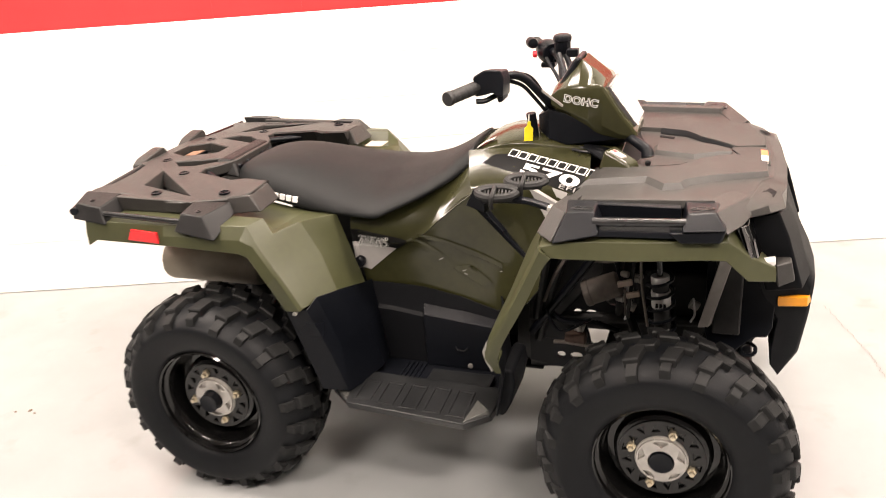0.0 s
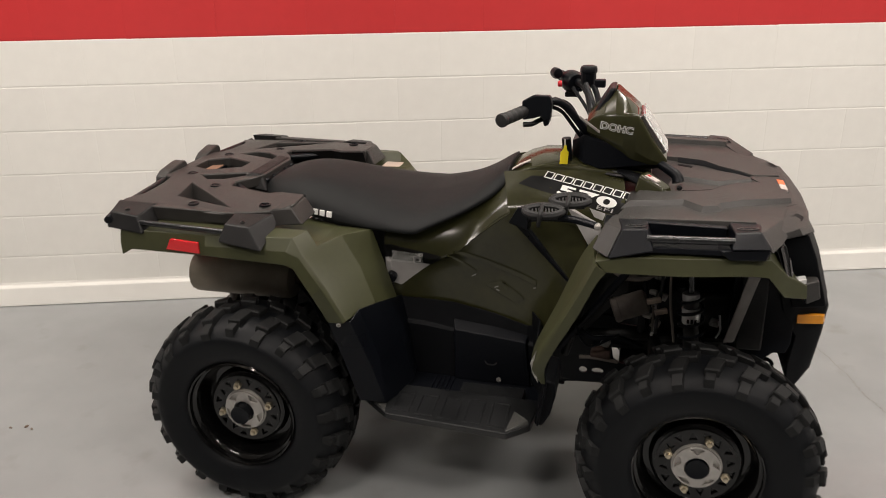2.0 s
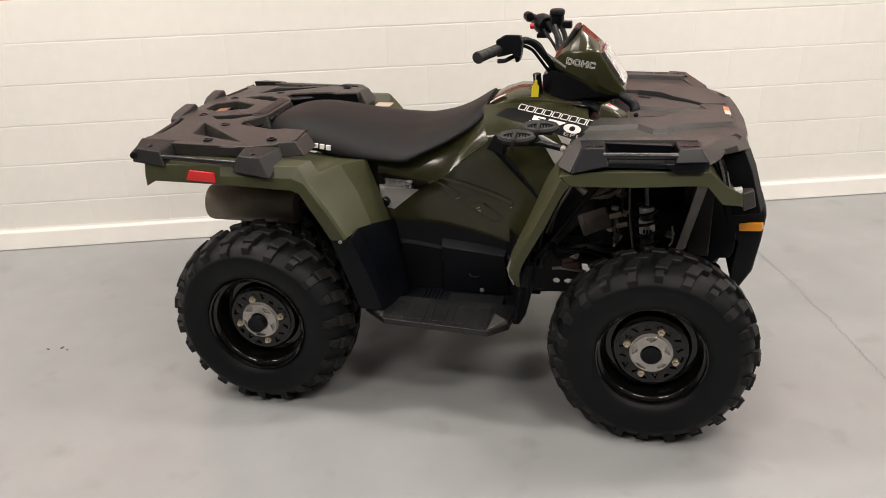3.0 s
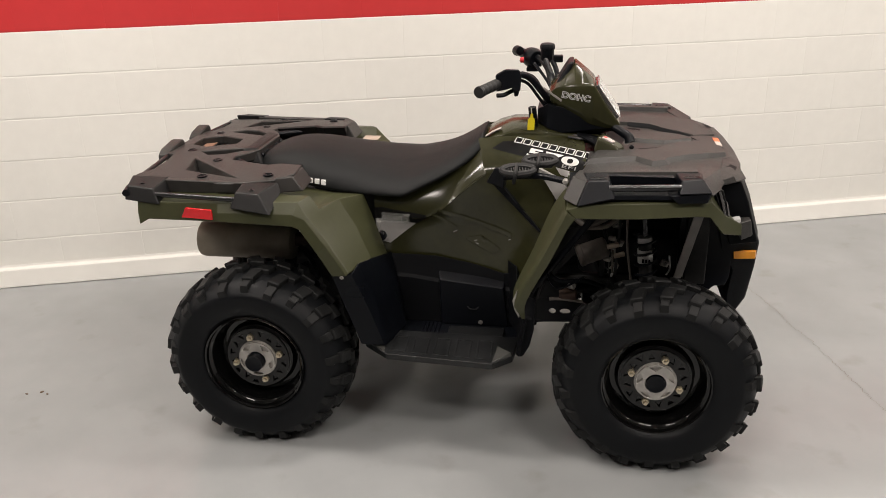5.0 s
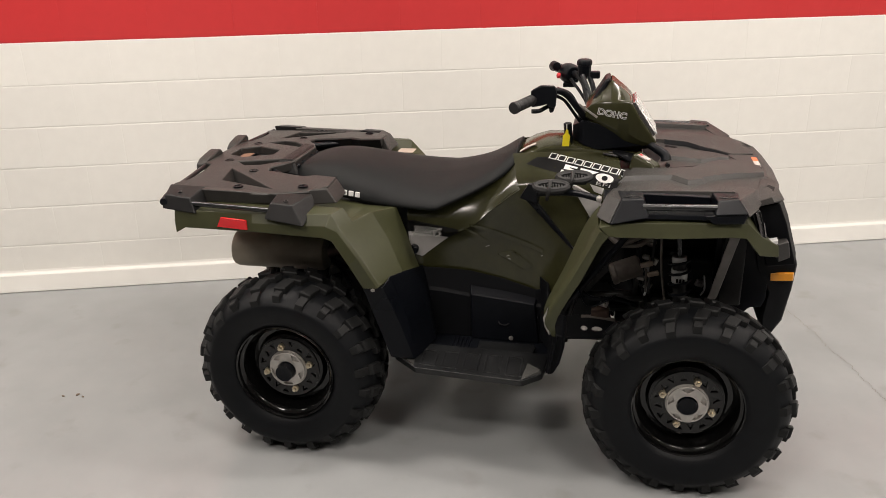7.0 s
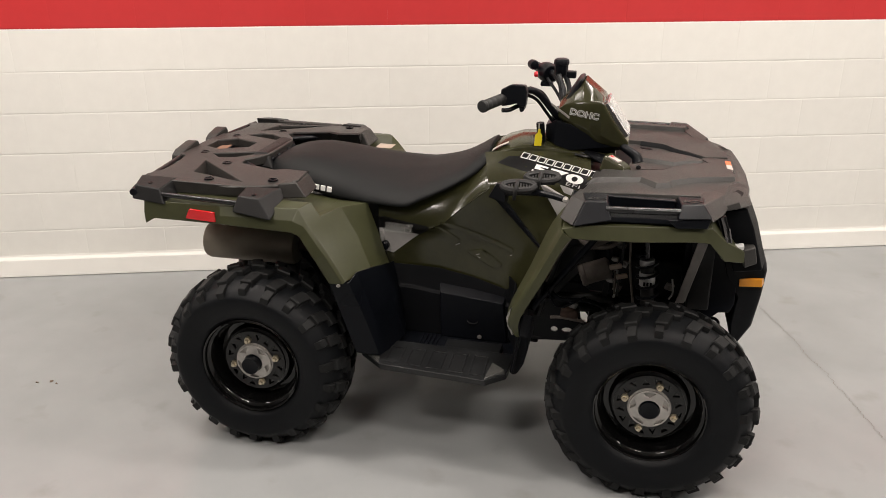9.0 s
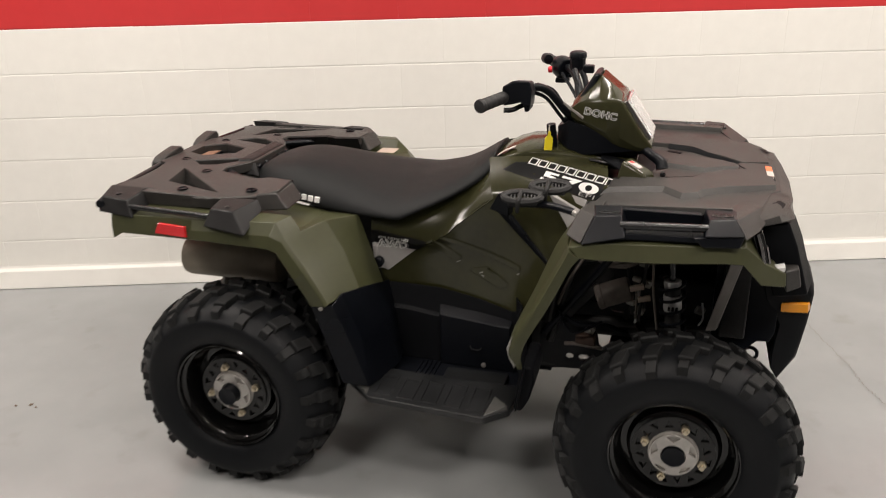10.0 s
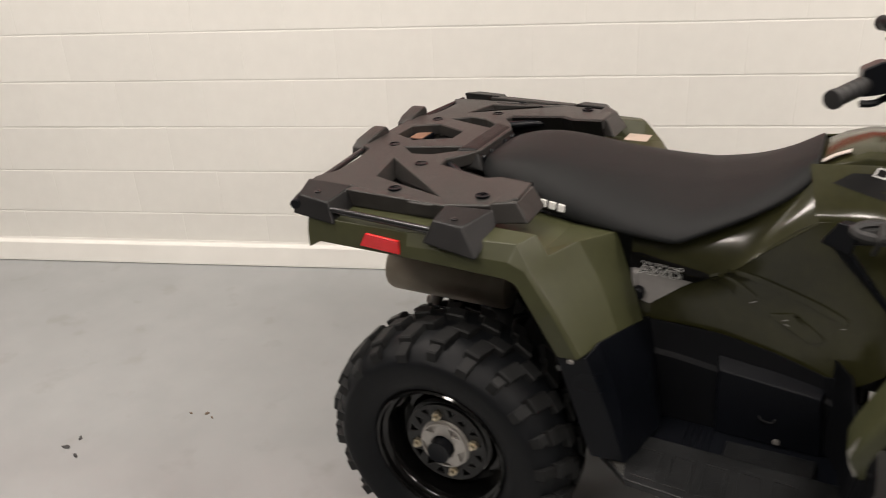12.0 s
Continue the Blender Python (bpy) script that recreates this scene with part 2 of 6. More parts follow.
def prism(bm, pts, axis, a, b, m=None):
    """A polygon pushed along an axis from a to b. pts: the other two coordinates in order."""
    def at(p, h):
        return {"x": (h, p[0], p[1]), "y": (p[0], h, p[1]), "z": (p[0], p[1], h)}[axis]
    low, top = [bm.verts.new(at(p, a)) for p in pts], [bm.verts.new(at(p, b)) for p in pts]
    bm.faces.new(low[::-1])
    bm.faces.new(top)
    for i in range(len(pts)):
        j = (i + 1) % len(pts)
        bm.faces.new((low[i], low[j], top[j], top[i]))
    if m is not None:
        bmesh.ops.transform(bm, matrix=m, verts=low + top)
    return bm


def solid(bm, low, top):
    """A block between two rings of points."""
    return loft(bm, [low, top])


def smoothed(pts, steps=6):
    """A smooth line through points (Catmull-Rom)."""
    pts = [Vector(p) for p in pts]
    ext = [2 * pts[0] - pts[1], *pts, 2 * pts[-1] - pts[-2]]
    out = []
    for i in range(1, len(ext) - 2):
        p0, p1, p2, p3 = ext[i - 1:i + 3]
        for k in range(steps):
            t = k / steps
            out.append(0.5 * (2 * p1 + (p2 - p0) * t + (2 * p0 - 5 * p1 + 4 * p2 - p3) * t * t + (3 * p1 - p0 - 3 * p2 + p3) * t ** 3))
    out.append(pts[-1])
    return out


def tube(bm, pts, r, seg=10, steps=6, r_end=None):
    line = smoothed(pts, steps) if len(pts) > 2 else [Vector(p) for p in pts]
    rings, side = [], None
    for i, p in enumerate(line):
        d = (line[min(i + 1, len(line) - 1)] - line[max(i - 1, 0)]).normalized()
        side = (side - d * side.dot(d)).normalized() if side is not None else d.orthogonal().normalized()
        up = d.cross(side)
        rr = r if r_end is None else r + (r_end - r) * i / (len(line) - 1)
        rings.append([p + rr * (math.cos(a) * side + math.sin(a) * up) for a in (2 * math.pi * k / seg for k in range(seg))])
    return loft(bm, rings)


def lathe(bm, profile, seg=48, m=None, closed=False):
    """A profile of (radius, along) turned round the y axis."""
    rings = [[(r * math.cos(a), h, r * math.sin(a)) for a in (2 * math.pi * k / seg for k in range(seg))] for r, h in profile]
    if closed:
        rings.append(rings[0])
    first = len(bm.verts)
    loft(bm, rings, caps=not closed)
    if closed:
        bmesh.ops.remove_doubles(bm, verts=bm.verts, dist=1e-6)
    if m is not None:
        bm.verts.ensure_lookup_table()
        bmesh.ops.transform(bm, matrix=m, verts=bm.verts[first:])
    return bm


def plate(bm, outer, holes, low, top, shape=None):
    """A flat plate with holes, between heights low and top; shape(x, y) lifts or lowers it."""
    first = len(bm.verts)
    edges = []
    for ring in (outer, *holes):
        vs = [bm.verts.new((x, y, top)) for x, y in ring]
        edges += [bm.edges.new((vs[i], vs[(i + 1) % len(vs)])) for i in range(len(vs))]
    made = bmesh.ops.triangle_fill(bm, use_beauty=True, use_dissolve=False, edges=edges)
    faces = [g for g in made["geom"] if isinstance(g, bmesh.types.BMFace)]
    ext = bmesh.ops.extrude_face_region(bm, geom=faces)
    for v in (g for g in ext["geom"] if isinstance(g, bmesh.types.BMVert)):
        v.co.z = low
    if shape:
        bm.verts.ensure_lookup_table()
        for v in bm.verts[first:]:
            v.co.z += shape(v.co.x, v.co.y)
    return bm


def empty(name, parent=None):
    ob = new(name)
    ob.empty_display_size = 0.1
    ob.parent = parent
    return ob


def words(text, size, mat, m, parent, name, fat=0.0, lift=0.0, extrude=0.0004, label="", width=0.0, tree=None):
    """Letters of the built-in font as a thin mesh; m puts their lower left corner."""
    curve = bpy.data.curves.new(name, "FONT")
    curve.body, curve.size, curve.extrude, curve.offset = text, size, extrude, fat
    curve.space_character = 1.05
    tmp = bpy.data.objects.new(name, curve)
    scene.collection.objects.link(tmp)
    bpy.context.view_layer.update()
    me = bpy.data.meshes.new_from_object(tmp.evaluated_get(bpy.context.evaluated_depsgraph_get()))
    scene.collection.objects.unlink(tmp)
    bpy.data.objects.remove(tmp)
    wide = max(v.co.x for v in me.vertices) - min(v.co.x for v in me.vertices)
    k = width / wide if width else 1.0
    if tree:
        bm = bmesh.new()
        bm.from_mesh(me)
        for v in bm.verts:
            v.co.x, v.co.z = v.co.x * k, 0
        wrapped(bm, tree, m, lift, 0.009)
        bm.to_mesh(me)
        bm.free()
    else:
        for v in me.vertices:
            v.co = m @ Vector((v.co.x * k, v.co.y, v.co.z + lift))
    me.name = name
    me.materials.clear()
    me.materials.append(mat)
    ob = new(name, me)
    ob.parent = parent
    if label:
        tagged(ob, label)
    return ob


def wrapped(bm, tree, m, lift, cell=0.012):
    """Lay a flat outline, drawn in the frame m, on the surface below it."""
    out = (m.to_3x3() @ Vector((0, 0, 1))).normalized()
    for axis in (0, 1):
        low, high = min(v.co[axis] for v in bm.verts), max(v.co[axis] for v in bm.verts)
        for k in range(math.ceil(low / cell), math.floor(high / cell) + 1):
            at, no = Vector((0, 0, 0)), Vector((0, 0, 0))
            at[axis], no[axis] = k * cell, 1
            bmesh.ops.bisect_plane(bm, geom=bm.verts[:] + bm.edges[:] + bm.faces[:], plane_co=at, plane_no=no)
    for v in bm.verts:
        start = m @ Vector((v.co.x, v.co.y, 0.06))
        hit = tree.ray_cast(start, -out, 0.2)[0]
        v.co = (hit if hit is not None else m @ Vector((v.co.x, v.co.y, 0))) + out * lift
    return bm


def tree_of(*meshes):
    """One search tree over several meshes."""
    points, polys = [], []
    for bm in meshes:
        first = len(points)
        bm.verts.index_update()
        points += [v.co.copy() for v in bm.verts]
        polys += [[first + v.index for v in f.verts] for f in bm.faces]
    return BVHTree.FromPolygons(points, polys)


def sheet(pts):
    bm = bmesh.new()
    bm.faces.new([bm.verts.new((x, y, 0)) for x, y in pts])
    return bm


def on_panel(origin, right, up, push=0.0):
    """A frame on a panel: x along right, y near up, z outward."""
    x = (Vector(right) - Vector(origin)).normalized()
    z = x.cross((Vector(up) - Vector(origin))).normalized()
    y = z.cross(x)
    m = Matrix((x, y, z)).transposed().to_4x4()
    m.translation = Vector(origin) + z * push
    return m


# ---- the room ----
def build_room():
    bm = bmesh.new()
    box(bm, -7, 7, -9, 6, -0.12, 0)
    floor = tagged(part("floor", bm, FLOOR, smooth=False), "smooth grey epoxy painted concrete floor", "floor", kind="structure")
    bm = bmesh.new()
    box(bm, -7, 7, 0.006, 0.2, 0, CEILING)
    wall = part("wall_north", bm, PAINT, smooth=False)
    wall.matrix_world = WALL
    tagged(wall, "white painted concrete block wall with red band", "wall", kind="structure")
    # unseen walls added to close the room, dark grey to keep reflections low
    for name, x0, x1, y0, y1 in (("wall_west", -6.6, -6.4, -8.4, 0.0), ("wall_east", 6.4, 6.6, -8.4, 0.0), ("wall_south", -6.6, 6.6, -8.6, -8.4)):
        bm = bmesh.new()
        box(bm, x0, x1, y0, y1, 0, CEILING)
        side = part(name, bm, GREYWALL, smooth=False)
        side.matrix_world = WALL
        tagged(side, "unseen dark grey wall added to close the room", "wall", kind="structure")
    bm = bmesh.new()
    box(bm, -7, 7, -9, 0.5, CEILING, CEILING + 0.1)
    top = part("ceiling", bm, PLASTER, smooth=False)
    top.matrix_world = WALL
    tagged(top, "plain white ceiling", "ceiling", kind="structure")
    bm = bmesh.new()
    prism(bm, [(-0.046, 0), (-0.046, 0.003), (-0.050, 0.0045), (-0.0270, 0.081), (-0.0240, 0.0840), (-0.0200, 0.0852), (-0.006, 0.0890), (-0.003, 0.0925), (-0.001, 0.099), (0.004, 0.101), (0.004, 0)], "x", -6.4, 6.4)
    base = part("baseboard", bm, KERBPAINT, smooth=False)
    base.matrix_world = WALL
    tagged(base, "white painted concrete kerb at the wall foot", "baseboard", kind="structure")
    return floor, wall


def build_strip_light(sx, sy):
    lamp = empty("ceiling_light")
    lamp.matrix_world = WALL @ pose(sx, sy, CEILING)
    bm = bmesh.new()
    box(bm, -0.64, 0.64, -0.16, 0.16, -0.07, 0)
    part("housing", bm, PLASTER, lamp, bevel=0.006)
    bm = bmesh.new()
    box(bm, -0.6, 0.6, -0.14, 0.14, -0.080, -0.0705)
    part("diffuser", bm, LAMPWHITE, lamp, "glowing white diffuser")
    return tagged(lamp, "white strip light with a glowing diffuser", "ceiling light", group="strip lights")


def ribbon(bm, pts, width, z):
    for i, (x, y) in enumerate(pts[:-1]):
        d = Vector((pts[i + 1][0] - x, pts[i + 1][1] - y)).normalized()
        s = Vector((-d.y, d.x)) * width * random.uniform(0.5, 1.2) / 2
        e = Vector(pts[i + 1])
        vs = [bm.verts.new((q.x, q.y, z)) for q in (Vector((x, y)) - s, e - s * 0.9, e + s * 0.9, Vector((x, y)) + s)]
        bm.faces.new(vs)


def build_floor_marks():
    rng = random.Random(4)
    line = smoothed([(x, y, 0) for x, y in CRACK], 14)
    pts = [(p.x + rng.uniform(-0.006, 0.006), p.y + rng.uniform(-0.006, 0.006)) for p in line]
    bm = bmesh.new()
    ribbon(bm, pts, 0.0022, 0.0012)
    tagged(part("floor_crack", bm, CRACKED, smooth=False), "thin hairline crack in the grey floor", "crack", kind="structure")
    for x, y, s, mat in FLAKES:
        bm = bmesh.new()
        n = 7
        ring = [(s * rng.uniform(0.5, 1) * math.cos(6.283 * i / n) * 1.7, s * rng.uniform(0.4, 1) * math.sin(6.283 * i / n)) for i in range(n)]
        prism(bm, ring, "z", 0.0005, 0.003)
        ob = part("floor_debris", bm, mat, smooth=False)
        ob.matrix_world = pose(x, y, 0, 0, 0, rng.uniform(0, 180))
        tagged(ob, "small brown flake of dirt on the floor" if mat is FLAKE else "small dark scrap of dirt on the floor", "debris", group="debris on the floor")


CRACK = [(1.80, 1.03), (1.85, 0.86), (1.92, 0.66), (1.945, 0.53), (1.99, 0.42), (2.03, 0.24), (2.06, 0.12), (2.09, 0.0), (2.13, -0.15)]
FLAKES = [(-0.96, -0.35, 0.007, FLAKE), (-1.01, -0.37, 0.005, FLAKE), (-0.93, -0.36, 0.005, FLAKE), (-1.246, -0.662, 0.012, LEAF), (-1.242, -0.612, 0.007, LEAF), (-1.186, -0.679, 0.008, LEAF)]


# ---- the quad bike: x forward from the rear axle, y to its left, middle plane at y = 0 ----
AXLE_F, HUB_Z = 1.283, 0.30


CARCASS = ((0.160, 0.60), (0.166, 0.76), (0.180, 0.88), (0.205, 0.965), (0.232, 0.995), (0.246, 1.0), (0.253, 0.985), (0.259, 0.945), (0.270, 0.87), (0.285, 0.72), (0.298, 0.45), (0.302, 0.0))


def tyre_body(width):
    """The smooth carcass of a tyre round the y axis; outer side at -y."""
    w = width / 2
    prof = [(r, h * w) for r, h in CARCASS]
    prof = prof + [(r, -h) for r, h in prof[-2::-1]]
    bm = bmesh.new()
    rings = [[(r * math.cos(a), h, r * math.sin(a)) for a in (2 * math.pi * k / 80 for k in range(80))] for r, h in prof]
    loft(bm, rings, caps=False)
    return bm


def carcass_radius(f):
    """The carcass's radius at a share of its half width."""
    for (r0, f0), (r1, f1) in zip(CARCASS[5:], CARCASS[6:]):
        if f1 <= f <= f0:
            return r1 + (r0 - r1) * (f - f1) / (f0 - f1)
    return CARCASS[5][0]


# the kinds of tread block: turn, from, to (0 the middle, 1 the shoulder), top radius at both ends, skew, length
LUGS = ((0.00, 0.05, 0.36, 0.3180, 0.3170, 0.10, 0.160), (0.090, 0.30, 0.74, 0.3155, 0.3050, 0.12, 0.130), (0.125, 0.64, 0.93, 0.2970, 0.2880, 0.05, 0.092), (0.115, 0.64, 0.985, 0.2960, 0.2770, 0.06, 0.104))
LUG_COUNT = 22


def lug_block(bm, width, side, kind, angle):
    """One block of tread: a stepped bar with an upright outer end."""
    w = width / 2
    turn, s0, s1, top0, top1, skew, size = LUGS[kind]
    mid = (s0 + s1) / 2
    rings = []
    for lift, grow, inset in ((None, 1.0, 0.0), (-0.0035, 0.95, 0.0006), (0.0, 0.84, 0.0035)):
        ring = []
        for f, da in ((s0, -1), (mid, -1), (s1, -1), (s1, 1), (mid, 1), (s0, 1)):
            y = f * w - (inset if f == s1 else -inset if f == s0 else 0)
            r = carcass_radius(f) - 0.012 if lift is None else top0 + (top1 - top0) * (f - s0) / (s1 - s0) + lift
            ang = angle + turn + skew * (f - mid) + da * size * grow / 2
            ring.append((r * math.cos(ang), side * y, r * math.sin(ang)))
        rings.append(ring)
    loft(bm, rings)


def settled(bm):
    """Flattened where it stands on the floor."""
    for v in bm.verts:
        v.co.z = max(v.co.z, -HUB_Z + 0.001)
    return bm


def add_tyre(wheel, width, centre):
    shared = {}
    for i in range(LUG_COUNT):
        for side in (-1, 1):
            a = 2 * math.pi * (i + (0.5 if side > 0 else 0)) / LUG_COUNT
            for kind in ((0, 1, 2) if i % 2 else (0, 1, 3)):
                key = (side, kind)
                if math.sin(a + LUGS[kind][0]) < -0.93:
                    one = bmesh.new()
                    lug_block(one, width, side, kind, a)
                    part("tread_block", settled(one), DUSTY, wheel).location = (0, centre, 0)
                    continue
                if key not in shared:
                    one = bmesh.new()
                    lug_block(one, width, side, kind, 0.0)
                    first = part("tread_block", one, DUSTY, wheel)
                    shared[key] = first.data
                else:
                    first = new("tread_block", shared[key])
                    first.parent = wheel
                first.matrix_basis = Matrix.Translation((0, centre, 0)) @ Matrix.Rotation(-a, 4, "Y")
    tyre = part("tyre", settled(tyre_body(width)), RUBBER, wheel, "black knobbly rubber tyre")
    tyre.location = (0, centre, 0)


def rim_mesh(deep):
    """A dished steel rim; its mounting disc lies at y = 0 and the outer lip at -deep."""
    bm = bmesh.new()
    lathe(bm, [(0.170, 0.03), (0.172, -deep + 0.004), (0.171, -deep - 0.004), (0.167, -deep - 0.008), (0.162, -deep - 0.004), (0.160, -deep + 0.008), (0.152, -deep + 0.013), (0.149, -deep + 0.0175), (0.1475, -0.004), (0.1445, 0.002), (0.1435, 0.018), (0.1385, 0.025), (0.1355, 0.036), (0.128, 0.040), (0.122, 0.030), (0.1185, 0.012), (0.1165, 0.004), (0.110, 0.0), (0.060, -0.004), (0.052, 0.0), (0.052, 0.012)], 72)
    return bm


def add_wheel(bike, x, stub, y_disc, tyre_width, tyre_centre, deep, side, spin):
    wheel = empty("wheel", bike)
    wheel.matrix_basis = pose(x, side * y_disc, HUB_Z, 0, 0, 0 if side > 0 else 180)
    add_tyre(wheel, tyre_width, tyre_centre)
    part("rim", rim_mesh(deep), RIM, wheel, "gloss black steel rim")
    # pressed ring of the disc with its triangular openings
    def polar(r, a):
        return (r * math.cos(a), r * math.sin(a))
    holes = []
    for k in range(16):
        a, half = 2 * math.pi * (k + 0.5) / 16, 0.125
        wide, tip = (0.098, 0.076) if k % 2 else (0.076, 0.098)
        half = half if k % 2 else half * 1.2
        holes.append([polar(wide, a - half), polar(wide, a + half), polar(tip, a)])
    bm = bmesh.new()
    plate(bm, [polar(0.1065, 2 * math.pi * k / 48) for k in range(48)], [[polar(0.058, 2 * math.pi * k / 24) for k in range(24)], *holes], 0.0035, 0.0085)
    bmesh.ops.transform(bm, matrix=pose(0, 0, 0, 90), verts=bm.verts)
    part("truss_ring", bm, SATIN, wheel, "satin black ring with triangular openings", smooth=False)
    # hub cap: a cast disc with a raised face between five pressed-in triangles
    bm = bmesh.new()
    lathe(bm, [(0.064, 0.002), (0.0655, -0.010), (0.0640, -0.0130), (0.060, -0.0140), (0.034, -0.0150), (0.030, -0.010)], 48)
    part("hub_cap", bm, STEEL, wheel, "worn silver cast hub cap")
    pits = []
    for k in range(5):
        a = math.radians(spin + 40) + 2 * math.pi * k / 5
        pits.append([polar(0.0405, a), polar(0.0555, a - 0.33), polar(0.0575, a), polar(0.0555, a + 0.33)])
    bm = bmesh.new()
    plate(bm, [polar(0.0615, 2 * math.pi * k / 60) for k in range(60)], [[polar(0.0315, 2 * math.pi * k / 24) for k in range(24)], *pits], 0.0, 0.0085, lambda x, y: 0.14 * (0.0615 - math.hypot(x, y)))
    bmesh.ops.transform(bm, matrix=pose(0, -0.0135, 0, 90), verts=bm.verts)
    part("cast_face", bm, STEEL, wheel, "raised cast star of the hub cap", bevel=0.0016, smooth=True)
    bm = bmesh.new()
    lathe(bm, [(0.001, -stub + 0.002), (0.025, -stub + 0.002), (0.0285, -stub), (0.0285, -0.010)], 24)
    part("axle_cap", bm, BLACK, wheel, "black rubber axle cap")
    for k in range(4):
        a = radians(spin) + math.pi / 2 * k
        bm = bmesh.new()
        lathe(bm, [(0.0125, 0.0), (0.0125, -0.012), (0.011, -0.016), (0.007, -0.017), (0.0065, -0.026), (0.001, -0.027)], 6)
        nut = part("lug_nut", bm, BRASS, wheel, "brass-coloured wheel nut")
        nut.location = (0.078 * math.cos(a), -0.001, 0.078 * math.sin(a))
    return wheel


def build_wheels(bike):
    for side in (1, -1):
        add_wheel(bike, AXLE_F, 0.031, -0.545, 0.205, 0.030, 0.040, side, -19 if side > 0 else 40)
        add_wheel(bike, 0.0, 0.052, -0.545, 0.250, 0.055, 0.045, side, 14 if side > 0 else 55)


def build_rear_body(bike):
    # olive rear fender: deck, outer lip and slanting leg
    rows = [
        [(-0.355, -0.530, 0.752), (-0.358, -0.527, 0.790), (-0.357, -0.520, 0.826), (-0.350, -0.43, 0.836), (-0.35, -0.40, 0.80), (-0.34, -0.14, 0.80)],
        [(-0.322, -0.530, 0.771), (-0.322, -0.527, 0.795), (-0.322, -0.520, 0.827), (-0.32, -0.43, 0.836), (-0.32, -0.40, 0.80), (-0.31, -0.14, 0.80)],
        [(-0.09, -0.530, 0.768), (-0.09, -0.527, 0.795), (-0.09, -0.518, 0.826), (-0.08, -0.43, 0.836), (-0.08, -0.40, 0.80), (-0.08, -0.14, 0.79)],
        [(0.150, -0.530, 0.759), (0.155, -0.522, 0.795), (0.165, -0.495, 0.828), (0.19, -0.445, 0.835), (0.195, -0.41, 0.785), (0.20, -0.22, 0.775)],
        [(0.176, -0.532, 0.750), (0.190, -0.520, 0.780), (0.197, -0.512, 0.787), (0.221, -0.459, 0.793), (0.26, -0.37, 0.800), (0.312, -0.245, 0.780)],
        [(0.225, -0.533, 0.672), (0.255, -0.535, 0.700), (0.262, -0.526, 0.707), (0.283, -0.470, 0.709), (0.318, -0.38, 0.710), (0.352, -0.255, 0.675)],
        [(0.270, -0.533, 0.597), (0.318, -0.540, 0.603), (0.326, -0.534, 0.610), (0.340, -0.487, 0.611), (0.366, -0.40, 0.608), (0.388, -0.260, 0.570)],
    ]
    pair("rear_fender", skin(rows, 0.005), GREEN, bike, "satin olive plastic rear fender", bevel=0.014, seg=4, angle=10, sharp=40)
    # deck between the fenders, under the rack
    bm = bmesh.new()
    box(bm, -0.405, 0.20, -0.145, 0.145, 0.77, 0.805)
    part("rear_deck", bm, BLACK, bike, bevel=0.006)
    # black splash guard that carries the leg down to the foot board
    rows = [
        [(0.262, -0.526, 0.606), (0.332, -0.526, 0.604), (0.350, -0.495, 0.630), (0.370, -0.388, 0.606), (0.392, -0.22, 0.562)],
        [(0.312, -0.530, 0.470), (0.385, -0.520, 0.470), (0.40, -0.48, 0.48), (0.43, -0.36, 0.48), (0.42, -0.23, 0.47)],
        [(0.352, -0.535, 0.362), (0.425, -0.515, 0.350), (0.44, -0.46, 0.345), (0.46, -0.34, 0.34), (0.44, -0.23, 0.335)],
    ]
    pair("splash_guard", skin(rows, 0.005), BLACK, bike, "matt black plastic splash guard", bevel=0.004, angle=14, sharp=14)
    for side in (1, -1):
        bm = bmesh.new()
        box(bm, -0.006, 0.006, -0.004, 0.0, -0.003, 0.003)
        lathe(bm, [(0.0055, 0.0), (0.0055, -0.003), (0.003, -0.004)], 12)
        screw = part("screw", bm, STEEL, bike)
        screw.matrix_basis = pose(0.304, side * -0.540, 0.598, 0, 0, 0 if side > 0 else 180)
    bm = bmesh.new()
    lathe(bm, [(0.017, 0.006), (0.017, -0.010), (0.012, -0.014), (0.004, -0.014)], 14, pose(0.362, -0.226, 0.622))
    pair("fender_clip", bm, BLACK, bike, "black plastic clip")
    # red reflector in the lip
    bm = bmesh.new()
    prism(bm, [(-0.208, 0.780), (-0.104, 0.774), (-0.106, 0.807), (-0.192, 0.813)], "y", -0.5335, -0.525)
    pair("side_reflector", bm, RED_LENS, bike, "bright red rectangular reflector", bevel=0.002)
    # tail lamp unit on the back
    bm = bmesh.new()
    prism(bm, [(-0.36, 0.75), (-0.30, 0.75), (-0.30, 0.83), (-0.34, 0.83)], "y", -0.42, -0.30)
    pair("tail_lamp", bm, RED_LENS, bike, "red tail lamp", bevel=0.006)


def rack_drop(x, y):
    a = abs(y)
    return 0.010 * math.cos(min(a, 0.4) * 3.9) - 0.01 - 0.16 * max(0.0, a - 0.385) - 0.03 * max(0.0, -x - 0.30)


